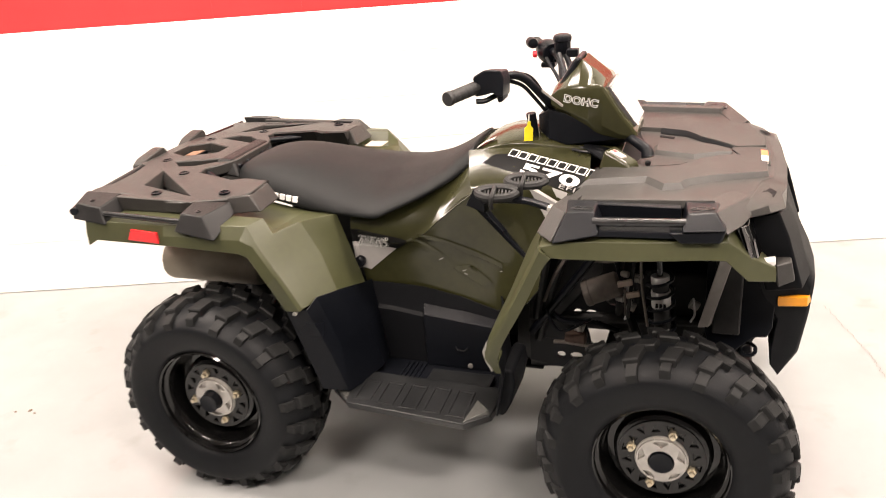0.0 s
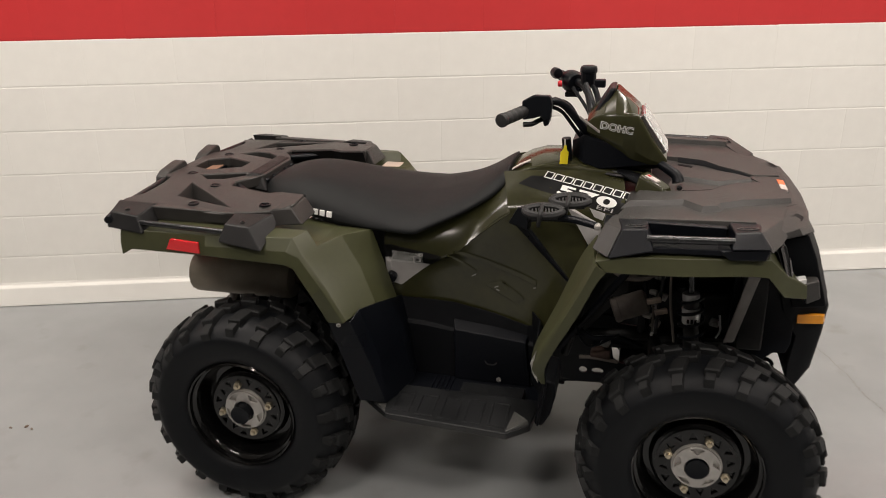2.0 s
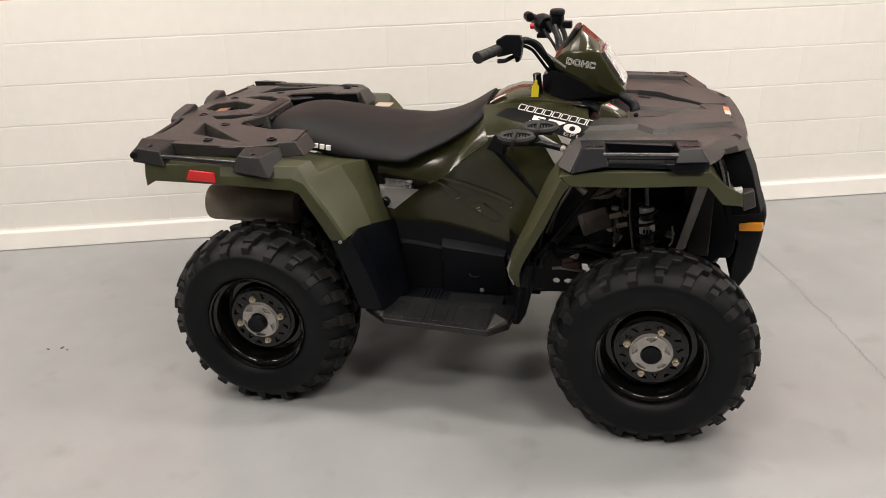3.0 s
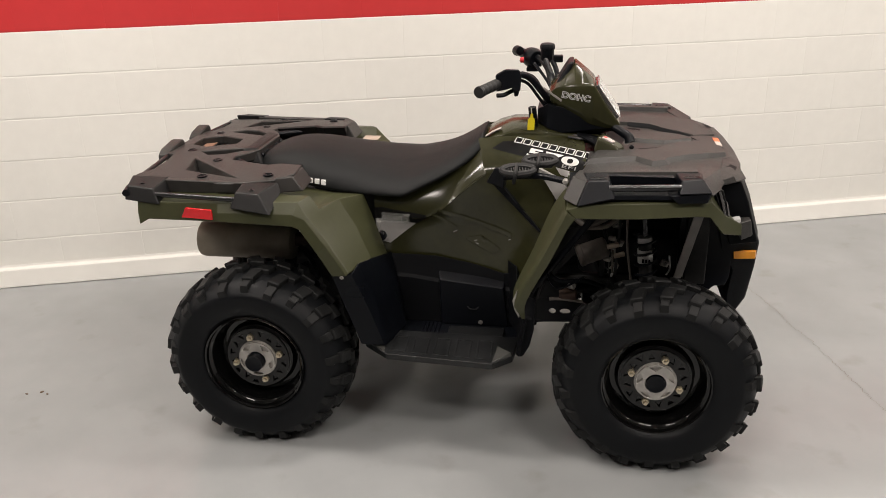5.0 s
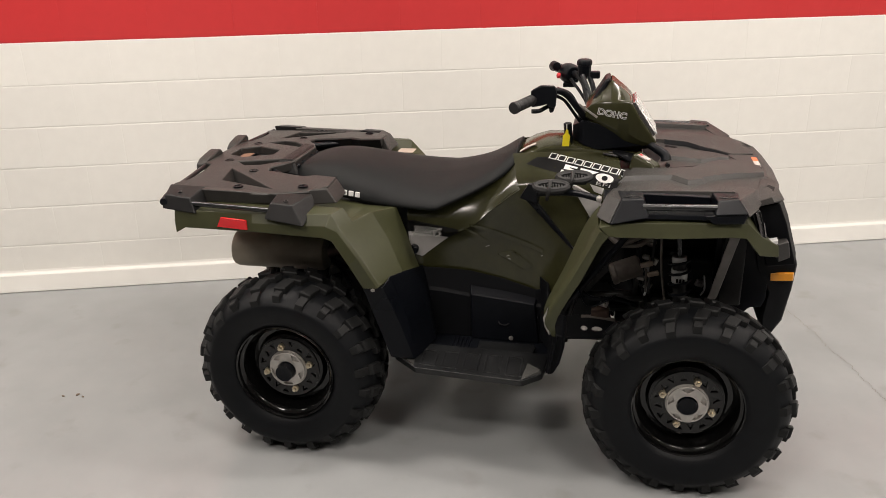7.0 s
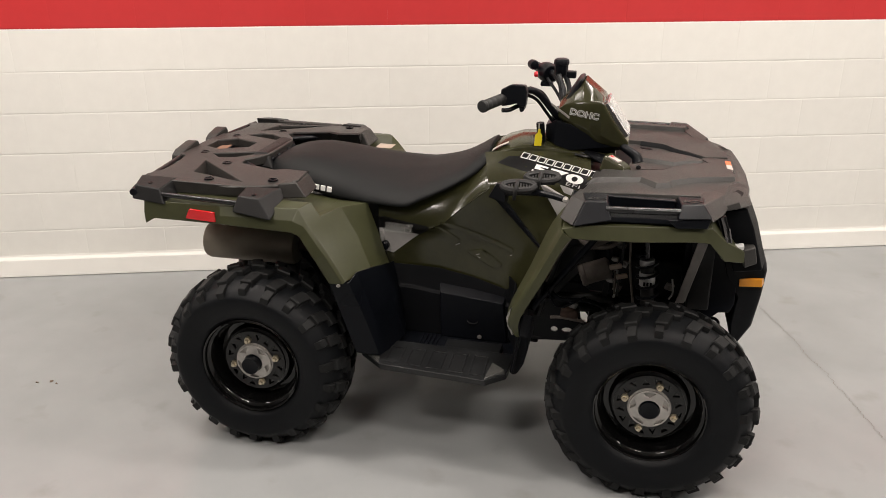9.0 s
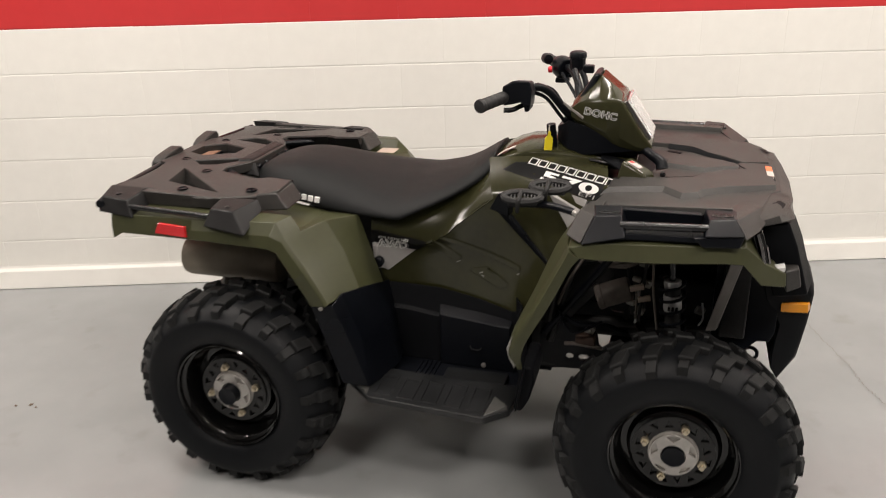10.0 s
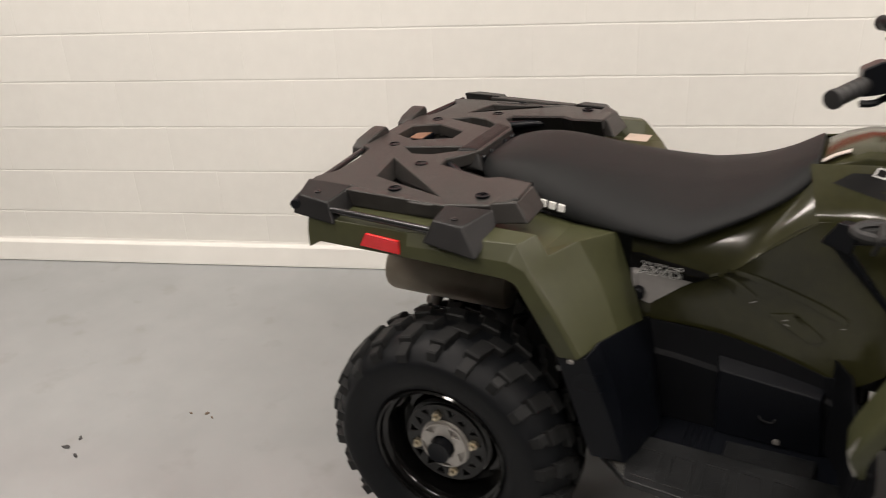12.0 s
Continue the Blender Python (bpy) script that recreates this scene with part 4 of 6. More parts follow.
def build_front_body(bike):
    # olive front fender: side band, leg and nose
    rows = [
        [(0.880, -0.545, 0.485), (0.868, -0.560, 0.500), (0.868, -0.50, 0.52)],
        [(0.886, -0.578, 0.565), (0.848, -0.575, 0.562), (0.84, -0.50, 0.56)],
        [(0.955, -0.585, 0.702), (0.918, -0.580, 0.700), (0.90, -0.48, 0.70)],
        [(1.000, -0.585, 0.800), (0.968, -0.580, 0.803), (0.95, -0.46, 0.82)],
        [(1.023, -0.583, 0.833), (0.992, -0.578, 0.856), (0.99, -0.46, 0.885)],
    ]
    pair("fender_leg", skin(fine(rows, 4), 0.008), GREEN, bike, "satin olive leg of the front fender", sharp=45)
    rows = [
        [(1.015, -0.548, 0.828), (1.021, -0.583, 0.832), (0.994, -0.577, 0.857), (1.00, -0.46, 0.90)],
        [(1.06, -0.548, 0.828), (1.06, -0.582, 0.831), (1.06, -0.572, 0.872), (1.06, -0.46, 0.90)],
        [(1.20, -0.545, 0.829), (1.20, -0.575, 0.832), (1.20, -0.562, 0.875), (1.20, -0.46, 0.90)],
        [(1.36, -0.510, 0.830), (1.36, -0.545, 0.834), (1.36, -0.530, 0.872), (1.36, -0.44, 0.90)],
        [(1.400, -0.49, 0.828), (1.402, -0.525, 0.826), (1.405, -0.508, 0.866), (1.40, -0.42, 0.90)],
        [(1.446, -0.435, 0.752), (1.453, -0.470, 0.756), (1.456, -0.452, 0.808), (1.45, -0.39, 0.83)],
        [(1.505, -0.370, 0.728), (1.517, -0.410, 0.732), (1.515, -0.405, 0.766), (1.49, -0.34, 0.772)],
    ]
    pair("front_fender", skin(rows, 0.006), GREEN, bike, "satin olive plastic front fender", bevel=0.003)
    bm = bmesh.new()
    solid(bm, [(0.862, -0.5655, 0.500), (0.848, -0.5700, 0.530), (0.843, -0.5765, 0.562), (0.856, -0.5785, 0.596), (0.853, -0.5765, 0.562), (0.860, -0.571, 0.528)], [(0.866, -0.556, 0.500), (0.852, -0.558, 0.530), (0.848, -0.562, 0.562), (0.860, -0.564, 0.596), (0.857, -0.563, 0.562), (0.864, -0.558, 0.528)])
    pair("pale_edge", bm, PALE_PLASTIC, bike, "pale edge strip of the fender leg")
    bm = bmesh.new()
    solid(bm, [(0.86, -0.145, 0.44), (0.955, -0.142, 0.455), (1.075, -0.137, 0.60), (1.08, -0.135, 0.87), (0.86, -0.145, 0.88)], [(0.86, -0.135, 0.44), (0.955, -0.132, 0.455), (1.075, -0.127, 0.60), (1.08, -0.125, 0.87), (0.86, -0.135, 0.88)])
    pair("inner_panel", bm, DARK, bike, bevel=0.003)
    # corner lamp and its grey surround
    bm = bmesh.new()
    solid(bm, [(1.418, -0.455, 0.882), (1.446, -0.438, 0.882), (1.474, -0.424, 0.796), (1.455, -0.445, 0.796)], [(1.43, -0.38, 0.872), (1.45, -0.36, 0.868), (1.485, -0.34, 0.780), (1.465, -0.36, 0.785)])
    pair("head_lamp", bm, RIM, bike, "dark glossy corner head lamp", bevel=0.003)
    bm = bmesh.new()
    solid(bm, [(1.40, -0.42, 0.885), (1.44, -0.40, 0.885), (1.48, -0.36, 0.77), (1.44, -0.40, 0.77)], [(1.41, -0.30, 0.885), (1.45, -0.28, 0.885), (1.49, -0.26, 0.77), (1.45, -0.30, 0.77)])
    pair("lamp_bowl", bm, BLACK, bike, bevel=0.003)
    bm = bmesh.new()
    solid(bm, [(1.513, -0.388, 0.764), (1.549, -0.366, 0.767), (1.562, -0.352, 0.711), (1.522, -0.380, 0.704)], [(1.513, -0.30, 0.764), (1.549, -0.29, 0.767), (1.562, -0.28, 0.711), (1.522, -0.30, 0.704)])
    pair("fender_tip", bm, RACK, bike, "dark grey tip of the front fender", bevel=0.005)
    bm = bmesh.new()
    solid(bm, [(1.472, -0.424, 0.768), (1.512, -0.400, 0.770), (1.512, -0.396, 0.782), (1.470, -0.420, 0.781)], [(1.472, -0.39, 0.768), (1.512, -0.37, 0.770), (1.512, -0.37, 0.782), (1.470, -0.39, 0.781)])
    pair("lamp_trim", bm, SILVER, bike, "silver trim below the head lamp", bevel=0.002)
    bm = bmesh.new()
    solid(bm, [(1.430, -0.452, 0.880), (1.442, -0.454, 0.845), (1.453, -0.452, 0.806), (1.459, -0.450, 0.804), (1.449, -0.452, 0.846), (1.436, -0.450, 0.882)], [(1.433, -0.440, 0.880), (1.445, -0.442, 0.845), (1.456, -0.440, 0.806), (1.462, -0.438, 0.804), (1.452, -0.440, 0.846), (1.439, -0.438, 0.882)])
    pair("lamp_edge", bm, CHROME, bike, "bright edge of the head lamp", bevel=0.001)
    bm = bmesh.new()
    solid(bm, [(1.458, -0.436, 0.844), (1.462, -0.434, 0.844), (1.474, -0.428, 0.800), (1.469, -0.430, 0.798)], [(1.458, -0.424, 0.844), (1.462, -0.422, 0.844), (1.474, -0.416, 0.800), (1.469, -0.418, 0.798)])
    pair("lamp_edge", bm, CHROME, bike, "bright edge of the head lamp", bevel=0.001)
    # black side of the nose between the lamp and the bumper
    bm = bmesh.new()
    ring = [(1.449, 0.835), (1.458, 0.866), (1.514, 0.878), (1.541, 0.816), (1.582, 0.684), (1.498, 0.671), (1.481, 0.726)]
    solid(bm, [(x, -0.336, z) for x, z in ring], [(x + 0.026, -0.215, z - 0.012) for x, z in ring])
    pair("nose_side", bm, MATT, bike, "black plastic side of the nose", bevel=0.006)


def front_fall(bm):
    """Bends the front of the cover downwards."""
    bmesh.ops.bisect_plane(bm, geom=bm.verts[:] + bm.edges[:] + bm.faces[:], plane_co=(1.36, 0, 0), plane_no=(1, 0, 0))
    for v in bm.verts:
        v.co.z -= max(0.0, v.co.x - 1.36) * 0.10
    return bm


def build_front_rack(bike):
    rack = empty("front_rack", bike)
    tagged(rack, "dark grained plastic front cargo cover")
    outer = [(1.02, -0.465), (1.39, -0.435), (1.450, -0.335), (1.478, -0.20), (1.508, -0.165), (1.514, -0.06)]
    outer = outer + [(x, -y) for x, y in outer[::-1]] + [(1.06, 0.33), (1.06, 0.17), (1.15, 0.12), (1.15, -0.12), (1.06, -0.17), (1.05, -0.33)]
    bm = bmesh.new()
    plate(bm, outer, [], 0.890, 0.922)
    part("cover", front_fall(bm), RACK, rack, bevel=0.005)
    # raised wings with sloping, notched edges
    wing = [(1.06, -0.312), (1.092, -0.298), (1.205, -0.270), (1.250, -0.323), (1.287, -0.309), (1.297, -0.282), (1.372, -0.234), (1.490, -0.158), (1.489, -0.078), (1.414, -0.036), (1.318, -0.108), (1.274, -0.166), (1.196, -0.189), (1.085, -0.205)]
    pair("raised_wing", front_fall(frustum(bmesh.new(), wing, 0.918, 0.9345, 0.018, 0.215)), RACK, rack, bevel=0.0015)
    lip = [(1.075, -0.462), (1.370, -0.436), (1.362, -0.404), (1.090, -0.430)]
    pair("raised_lip", frustum(bmesh.new(), lip, 0.918, 0.9365, 0.006), RACK, rack, bevel=0.0015)
    for pts in ([(1.201, 0.155), (1.243, 0.135), (1.240, 0.118), (1.199, 0.138)], [(1.402, 0.000), (1.410, -0.010), (1.434, -0.058), (1.425, -0.054)]):
        bm = bmesh.new()
        plate(bm, pts, [], 0.910, 0.9332 if pts[0][0] > 1.3 else 0.9232)
        front_fall(bm)
        part("groove", bm, MATT, rack, "dark slot in the cover")
    middle = [(1.404, -0.030), (1.432, -0.050), (1.494, -0.066), (1.498, 0.0), (1.494, 0.066), (1.432, 0.050), (1.404, 0.030)]
    part("front_pad", front_fall(frustum(bmesh.new(), middle, 0.918, 0.9318, 0.010)), RACK, rack, bevel=0.001)
    # black strip that puts shade into the gap along the inner side of each wing
    inner = [(1.200, -0.184), (1.276, -0.160), (1.322, -0.102), (1.412, -0.031)]
    bm = bmesh.new()
    loft(bm, [[(x, y, 0.9215), (x, y + w, 0.9235), (x, y - 0.004, z)] for (x, y), w, z in zip(inner, (0.016, 0.018, 0.010, 0.005), (0.9352, 0.9350, 0.9348, 0.9262))])
    pair("wing_gap_shade", bm, MATT, rack, "black strip for the shade in the gap beside the raised wing")
    spine = [(1.205, -0.030), (1.306, -0.062), (1.400, -0.012), (1.400, 0.012), (1.306, 0.062), (1.205, 0.030)]
    part("spine", front_fall(frustum(bmesh.new(), spine, 0.920, 0.9325, 0.014)), RACK, rack, bevel=0.001)
    # sloping nose of the cover
    top = [(1.398, -0.430, 0.9175), (1.449, -0.334, 0.9125), (1.477, -0.200, 0.9095), (1.507, -0.164, 0.9065), (1.513, 0.0, 0.9060)]
    low = [(1.425, -0.420, 0.885), (1.494, -0.362, 0.885), (1.528, -0.328, 0.886), (1.536, -0.190, 0.874), (1.545, 0.0, 0.870)]
    mid = [(x * 0.4 + u * 0.6 + 0.012, y * 0.5 + v * 0.5, z * 0.5 + w * 0.5) for (x, y, z), (u, v, w) in zip(top, low)]
    rows = [row + [(x, -y, z) for x, y, z in row[-2::-1]] for row in (top, mid, low)]
    nose = skin(rows, 0.006)
    slot_tree = tree_of(nose)
    part("nose", nose, RACK, rack, bevel=0.004)
    for side in (1, -1):
        slot = [(1.474, -0.280), (1.494, -0.242), (1.510, -0.258), (1.500, -0.296)]
        patch = sheet([(x, side * y) for x, y in slot][::side])
        part("nose_slot", wrapped(patch, slot_tree, Matrix.Translation((0, 0, 0.90)), 0.0016), MATT, rack, "dark opening in the nose")
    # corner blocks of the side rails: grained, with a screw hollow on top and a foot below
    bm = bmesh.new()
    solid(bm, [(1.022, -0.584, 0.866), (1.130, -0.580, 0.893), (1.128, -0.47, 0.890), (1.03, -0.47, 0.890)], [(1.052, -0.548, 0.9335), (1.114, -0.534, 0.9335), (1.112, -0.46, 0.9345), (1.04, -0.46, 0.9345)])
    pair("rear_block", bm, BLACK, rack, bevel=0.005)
    bm = bmesh.new()
    solid(bm, [(0.982, -0.548, 0.880), (1.023, -0.5815, 0.869), (1.04, -0.42, 0.882), (1.0, -0.42, 0.885)], [(1.010, -0.490, 0.930), (1.0505, -0.5450, 0.9325), (1.07, -0.42, 0.9335), (1.03, -0.42, 0.930)])
    pair("cover_corner", bm, RACK, rack, bevel=0.004)
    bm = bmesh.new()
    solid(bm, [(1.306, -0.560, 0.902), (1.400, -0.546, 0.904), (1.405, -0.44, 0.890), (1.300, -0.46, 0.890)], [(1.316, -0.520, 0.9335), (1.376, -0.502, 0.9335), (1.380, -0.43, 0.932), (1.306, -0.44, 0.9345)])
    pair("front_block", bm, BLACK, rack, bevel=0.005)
    bm = bmesh.new()
    end = [(1.377, -0.502, 0.9325), (1.402, -0.541, 0.894), (1.434, -0.446, 0.883), (1.457, -0.396, 0.894), (1.446, -0.334, 0.9165)]
    solid(bm, end, [(x - 0.035, y + 0.055, z - 0.002) for x, y, z in end])
    pair("cover_corner", bm, RACK, rack, bevel=0.004)
    bm = bmesh.new()
    solid(bm, [(1.280, -0.556, 0.898), (1.306, -0.557, 0.875), (1.388, -0.540, 0.874), (1.398, -0.540, 0.905)], [(1.272, -0.50, 0.900), (1.297, -0.50, 0.872), (1.398, -0.48, 0.866), (1.400, -0.48, 0.905)])
    pair("block_foot", bm, BLACK, rack, bevel=0.004)
    for x, y, turn in ((1.084, -0.518, 4), (1.346, -0.485, 8)):
        for side in (1, -1):
            bm = bmesh.new()
            ring = [(0.026 * math.cos(a), 0.0095 * math.sin(a)) for a in (2 * math.pi * k / 20 for k in range(20))]
            plate(bm, ring, [[(0.82 * p, 0.70 * q) for p, q in ring]], 0.0, 0.0018)
            rim = part("screw_hollow_rim", bm, BARMETAL, rack)
            rim.matrix_basis = pose(x, side * y, 0.9332, 0, 0, side * turn)
            bm = bmesh.new()
            plate(bm, [(0.80 * p, 0.66 * q) for p, q in ring], [], 0.0, 0.0010)
            hollow = part("screw_hollow", bm, BLACK, rack)
            hollow.matrix_basis = pose(x, side * y, 0.9332, 0, 0, side * turn)
    bm = bmesh.new()
    prism(bm, [(1.11, 0.870), (1.30, 0.870), (1.30, 0.930), (1.11, 0.932)], "y", -0.478, -0.455)
    pair("inner_rail", bm, BLACK, rack, bevel=0.003)
    bm = bmesh.new()
    solid(bm, [(1.09, -0.566, 0.884), (1.30, -0.549, 0.884), (1.30, -0.465, 0.884), (1.09, -0.465, 0.884)], [(1.09, -0.562, 0.898), (1.30, -0.545, 0.897), (1.30, -0.465, 0.903), (1.09, -0.465, 0.903)])
    pair("rail_floor", bm, BLACK, rack, bevel=0.002)
    bm = bmesh.new()
    tube(bm, [(1.112, -0.548, 0.914), (1.314, -0.530, 0.915)], 0.0100, 14)
    pair("side_bar", bm, BARMETAL, rack, "dark steel side bar")
    for x, y in ((1.075, -0.515), (1.345, -0.485)):
        bm = bmesh.new()
        lathe(bm, [(0.013, 0.002), (0.013, -0.003), (0.008, -0.004), (0.006, -0.001)], 14)
        for side in (1, -1):
            screw = part("screw", bm.copy(), BARMETAL, rack)
            screw.matrix_basis = Matrix.Translation((x, side * y, 0.931)) @ pose(0, 0, 0, -90)
        bm.free()
    # orange and white warning label on the front edge
    bm = bmesh.new()
    solid(bm, [(1.476, -0.020, 0.910), (1.494, -0.020, 0.910), (1.494, 0.030, 0.910), (1.476, 0.030, 0.910)], [(1.476, -0.020, 0.9220), (1.494, -0.020, 0.9202), (1.494, 0.030, 0.9202), (1.476, 0.030, 0.9220)])
    part("warning_label", bm, ORANGE, rack, "small orange warning label")
    bm = bmesh.new()
    solid(bm, [(1.476, -0.070, 0.910), (1.494, -0.070, 0.910), (1.494, -0.020, 0.910), (1.476, -0.020, 0.910)], [(1.476, -0.070, 0.9218), (1.494, -0.070, 0.9200), (1.494, -0.020, 0.9200), (1.476, -0.020, 0.9218)])
    part("warning_label", bm, PALE_LABEL, rack, "white lower half of the warning label")


def build_bumper(bike):
    # outline of one side: x, half width, z
    ring = [(1.450, 0.310, 0.868), (1.535, 0.215, 0.840), (1.590, 0.212, 0.690), (1.621, 0.200, 0.628), (1.615, 0.195, 0.537), (1.600, 0.190, 0.425), (1.556, 0.200, 0.356), (1.532, 0.222, 0.400), (1.530, 0.226, 0.451), (1.538, 0.226, 0.540), (1.494, 0.236, 0.621), (1.470, 0.270, 0.720)]
    rings = []
    for f in (-1.0, -0.93, -0.6, 0.0, 0.6, 0.93, 1.0):
        ring_f = []
        for i, (x, half, z) in enumerate(ring):
            front = 0 < i < 6
            ring_f.append((x + (0.014 * (1 - f * f) if front else 0) - (0.008 if abs(f) == 1 and front else 0), f * half, z))
        rings.append(ring_f)
    part("front_bumper", loft(bmesh.new(), rings), MATT, bike, "moulded black plastic front bumper", bevel=0.006)
    bm = bmesh.new()
    near = [(1.534, -0.240, 0.611), (1.607, -0.214, 0.605), (1.609, -0.214, 0.579), (1.536, -0.240, 0.586)]
    solid(bm, near, [(x + 0.01, y + 0.03, z) for x, y, z in near])
    pair("amber_reflector", bm, AMBER, bike, "amber rectangular reflector", bevel=0.002)


def build_handlebar(bike):
    # the bar itself and both grips, turned a few degrees
    left = [(0.940, 0.05, 1.05), (0.922, 0.10, 1.103), (0.906, 0.165, 1.136), (0.872, 0.22, 1.160), (0.782, 0.380, 1.163)]
    right = [(0.934, -0.06, 1.047), (0.884, -0.10, 1.120), (0.863, -0.115, 1.146), (0.838, -0.145, 1.163), (0.800, -0.195, 1.161), (0.722, -0.355, 1.147)]
    for line in (right, left):
        bm = bmesh.new()
        tube(bm, line, 0.0112, 12)
        part("handlebar", bm, BLACK, bike, "black steel handlebar")
        a, b = Vector(line[-1]), Vector(line[-2])
        d = (b - a).normalized()
        bm = bmesh.new()
        prof = [(0.004, -0.005), (0.0175, -0.004), (0.0188, 0.0), (0.0188, 0.006)]
        for k in range(5):
            h = 0.012 + 0.023 * k
            prof += [(0.0158, h), (0.0170, h + 0.003), (0.0170, h + 0.016), (0.0158, h + 0.019)]
        prof += [(0.0158, 0.126), (0.012, 0.127)]
        turn = d.to_track_quat("Y", "Z").to_matrix().to_4x4()
        lathe(bm, prof, 18, Matrix.Translation(a) @ turn)
        part("grip", bm, GRIP, bike, "ribbed black rubber grip")
    # right control box with the throttle loop under it
    bm = bmesh.new()
    hexa = [(0.754, 1.172), (0.784, 1.189), (0.829, 1.188), (0.835, 1.166), (0.832, 1.122), (0.812, 1.122), (0.806, 1.132), (0.785, 1.126), (0.757, 1.120)]
    solid(bm, [(x + 0.008, -0.268, z + 0.012) for x, z in hexa], [(x, -0.165, z - 0.004) for x, z in hexa])
    part("control_housing", bm, BLACK, bike, "black plastic control box", bevel=0.005)
    bm = bmesh.new()
    prism(bm, [(0.810, 1.158), (0.836, 1.158), (0.832, 1.114), (0.820, 1.111)], "y", -0.245, -0.185)
    part("throttle_case", bm, BLACK, bike, bevel=0.004)
    bm = bmesh.new()
    tube(bm, [(0.824, -0.22, 1.132), (0.806, -0.235, 1.126), (0.788, -0.252, 1.119), (0.766, -0.262, 1.119)], 0.0068, 8)
    part("thumb_throttle", bm, BLACK, bike, "black thumb throttle lever")
    # left switch housing, fluid reservoir and bracket
    bm = bmesh.new()
    turn = (Vector(left[-2]) - Vector(left[-1])).to_track_quat("Y", "Z").to_matrix().to_4x4()
    lathe(bm, [(0.024, -0.040), (0.032, -0.034), (0.036, -0.012), (0.036, 0.012), (0.028, 0.034)], 20, Matrix.Translation((0.850, 0.255, 1.156)) @ turn)
    box(bm, 0.828, 0.872, 0.235, 0.275, 1.108, 1.124)
    part("control_housing", bm, BLACK, bike, "black round switch housing", bevel=0.004)
    bm = bmesh.new()
    lathe(bm, [(0.010, 0.0), (0.010, -0.010), (0.007, -0.013)], 14, pose(0.818, 0.228, 1.152, 0, 0, -80))
    part("stop_switch", bm, RED_PLASTIC, bike, "red stop switch")
    bm = bmesh.new()
    lathe(bm, [(0.006, -0.012), (0.015, -0.010), (0.0165, -0.004), (0.0165, 0.024), (0.012, 0.03)], 16, Matrix.Translation((0.800, 0.250, 1.182)) @ pose(0, 0, 0, 0, 0, 25))
    part("horn_button", bm, BLACK, bike, "round black knob")
    bm = bmesh.new()
    ring = [(0.905 + 0.026 * math.cos(a), 0.192 + 0.028 * math.sin(a)) for a in (2 * math.pi * (k + 0.5) / 12 for k in range(12))]
    def at(z, grow):
        return [(0.905 + (x - 0.905) * grow, 0.192 + (y - 0.192) * grow, z) for x, y in ring]
    loft(bm, [at(1.150, 0.72), at(1.162, 0.94), at(1.196, 0.95), at(1.1965, 1.06), at(1.208, 1.06), at(1.214, 0.96), at(1.217, 0.70)])
    part("fluid_reservoir", bm, BLACK, bike, "black brake fluid reservoir", bevel=0.004)
    bm = bmesh.new()
    box(bm, 0.928, 0.962, 0.13, 0.16, 1.158, 1.182)
    part("lever_bracket", bm, BLACK, bike, bevel=0.004)
    for pts in ([(0.900, 0.155, 1.165), (0.925, 0.115, 1.115), (0.945, 0.07, 1.05)], [(0.925, 0.14, 1.165), (0.942, 0.12, 1.125), (0.952, 0.08, 1.06)]):
        bm = bmesh.new()
        tube(bm, pts, 0.009, 8)
        part("bar_riser", bm, BLACK, bike)
    bm = bmesh.new()
    tube(bm, [(0.880, 0.215, 1.135), (0.835, 0.29, 1.128), (0.800, 0.345, 1.132)], 0.0055, 8)
    part("brake_lever", bm, BLACK, bike, "black brake lever")
    # cables
    for pts, r in (([(0.826, -0.150, 1.150), (0.856, -0.115, 1.128), (0.885, -0.09, 1.085), (0.925, -0.065, 1.025)], 0.0055), ([(0.86, 0.17, 1.15), (0.915, 0.10, 1.09), (0.94, 0.04, 1.04)], 0.0055), ([(0.835, -0.13, 1.168), (0.872, -0.088, 1.145), (0.90, -0.07, 1.10), (0.935, -0.05, 1.05)], 0.0055)):
        bm = bmesh.new()
        tube(bm, pts, r, 8)
        part("cable", bm, BLACK, bike)
    # steering stem and clamp under the pod
    bm = bmesh.new()
    tube(bm, [(0.96, 0, 0.94), (0.925, 0, 1.07)], 0.024, 14)
    part("steering_stem", bm, BLACK, bike)
    bm = bmesh.new()
    solid(bm, [(0.90, -0.075, 1.035), (0.97, -0.075, 1.035), (0.97, 0.075, 1.035), (0.90, 0.075, 1.035)], [(0.905, -0.07, 1.075), (0.965, -0.07, 1.075), (0.965, 0.07, 1.075), (0.905, 0.07, 1.075)])
    part("bar_clamp", bm, BLACK, bike, bevel=0.008)


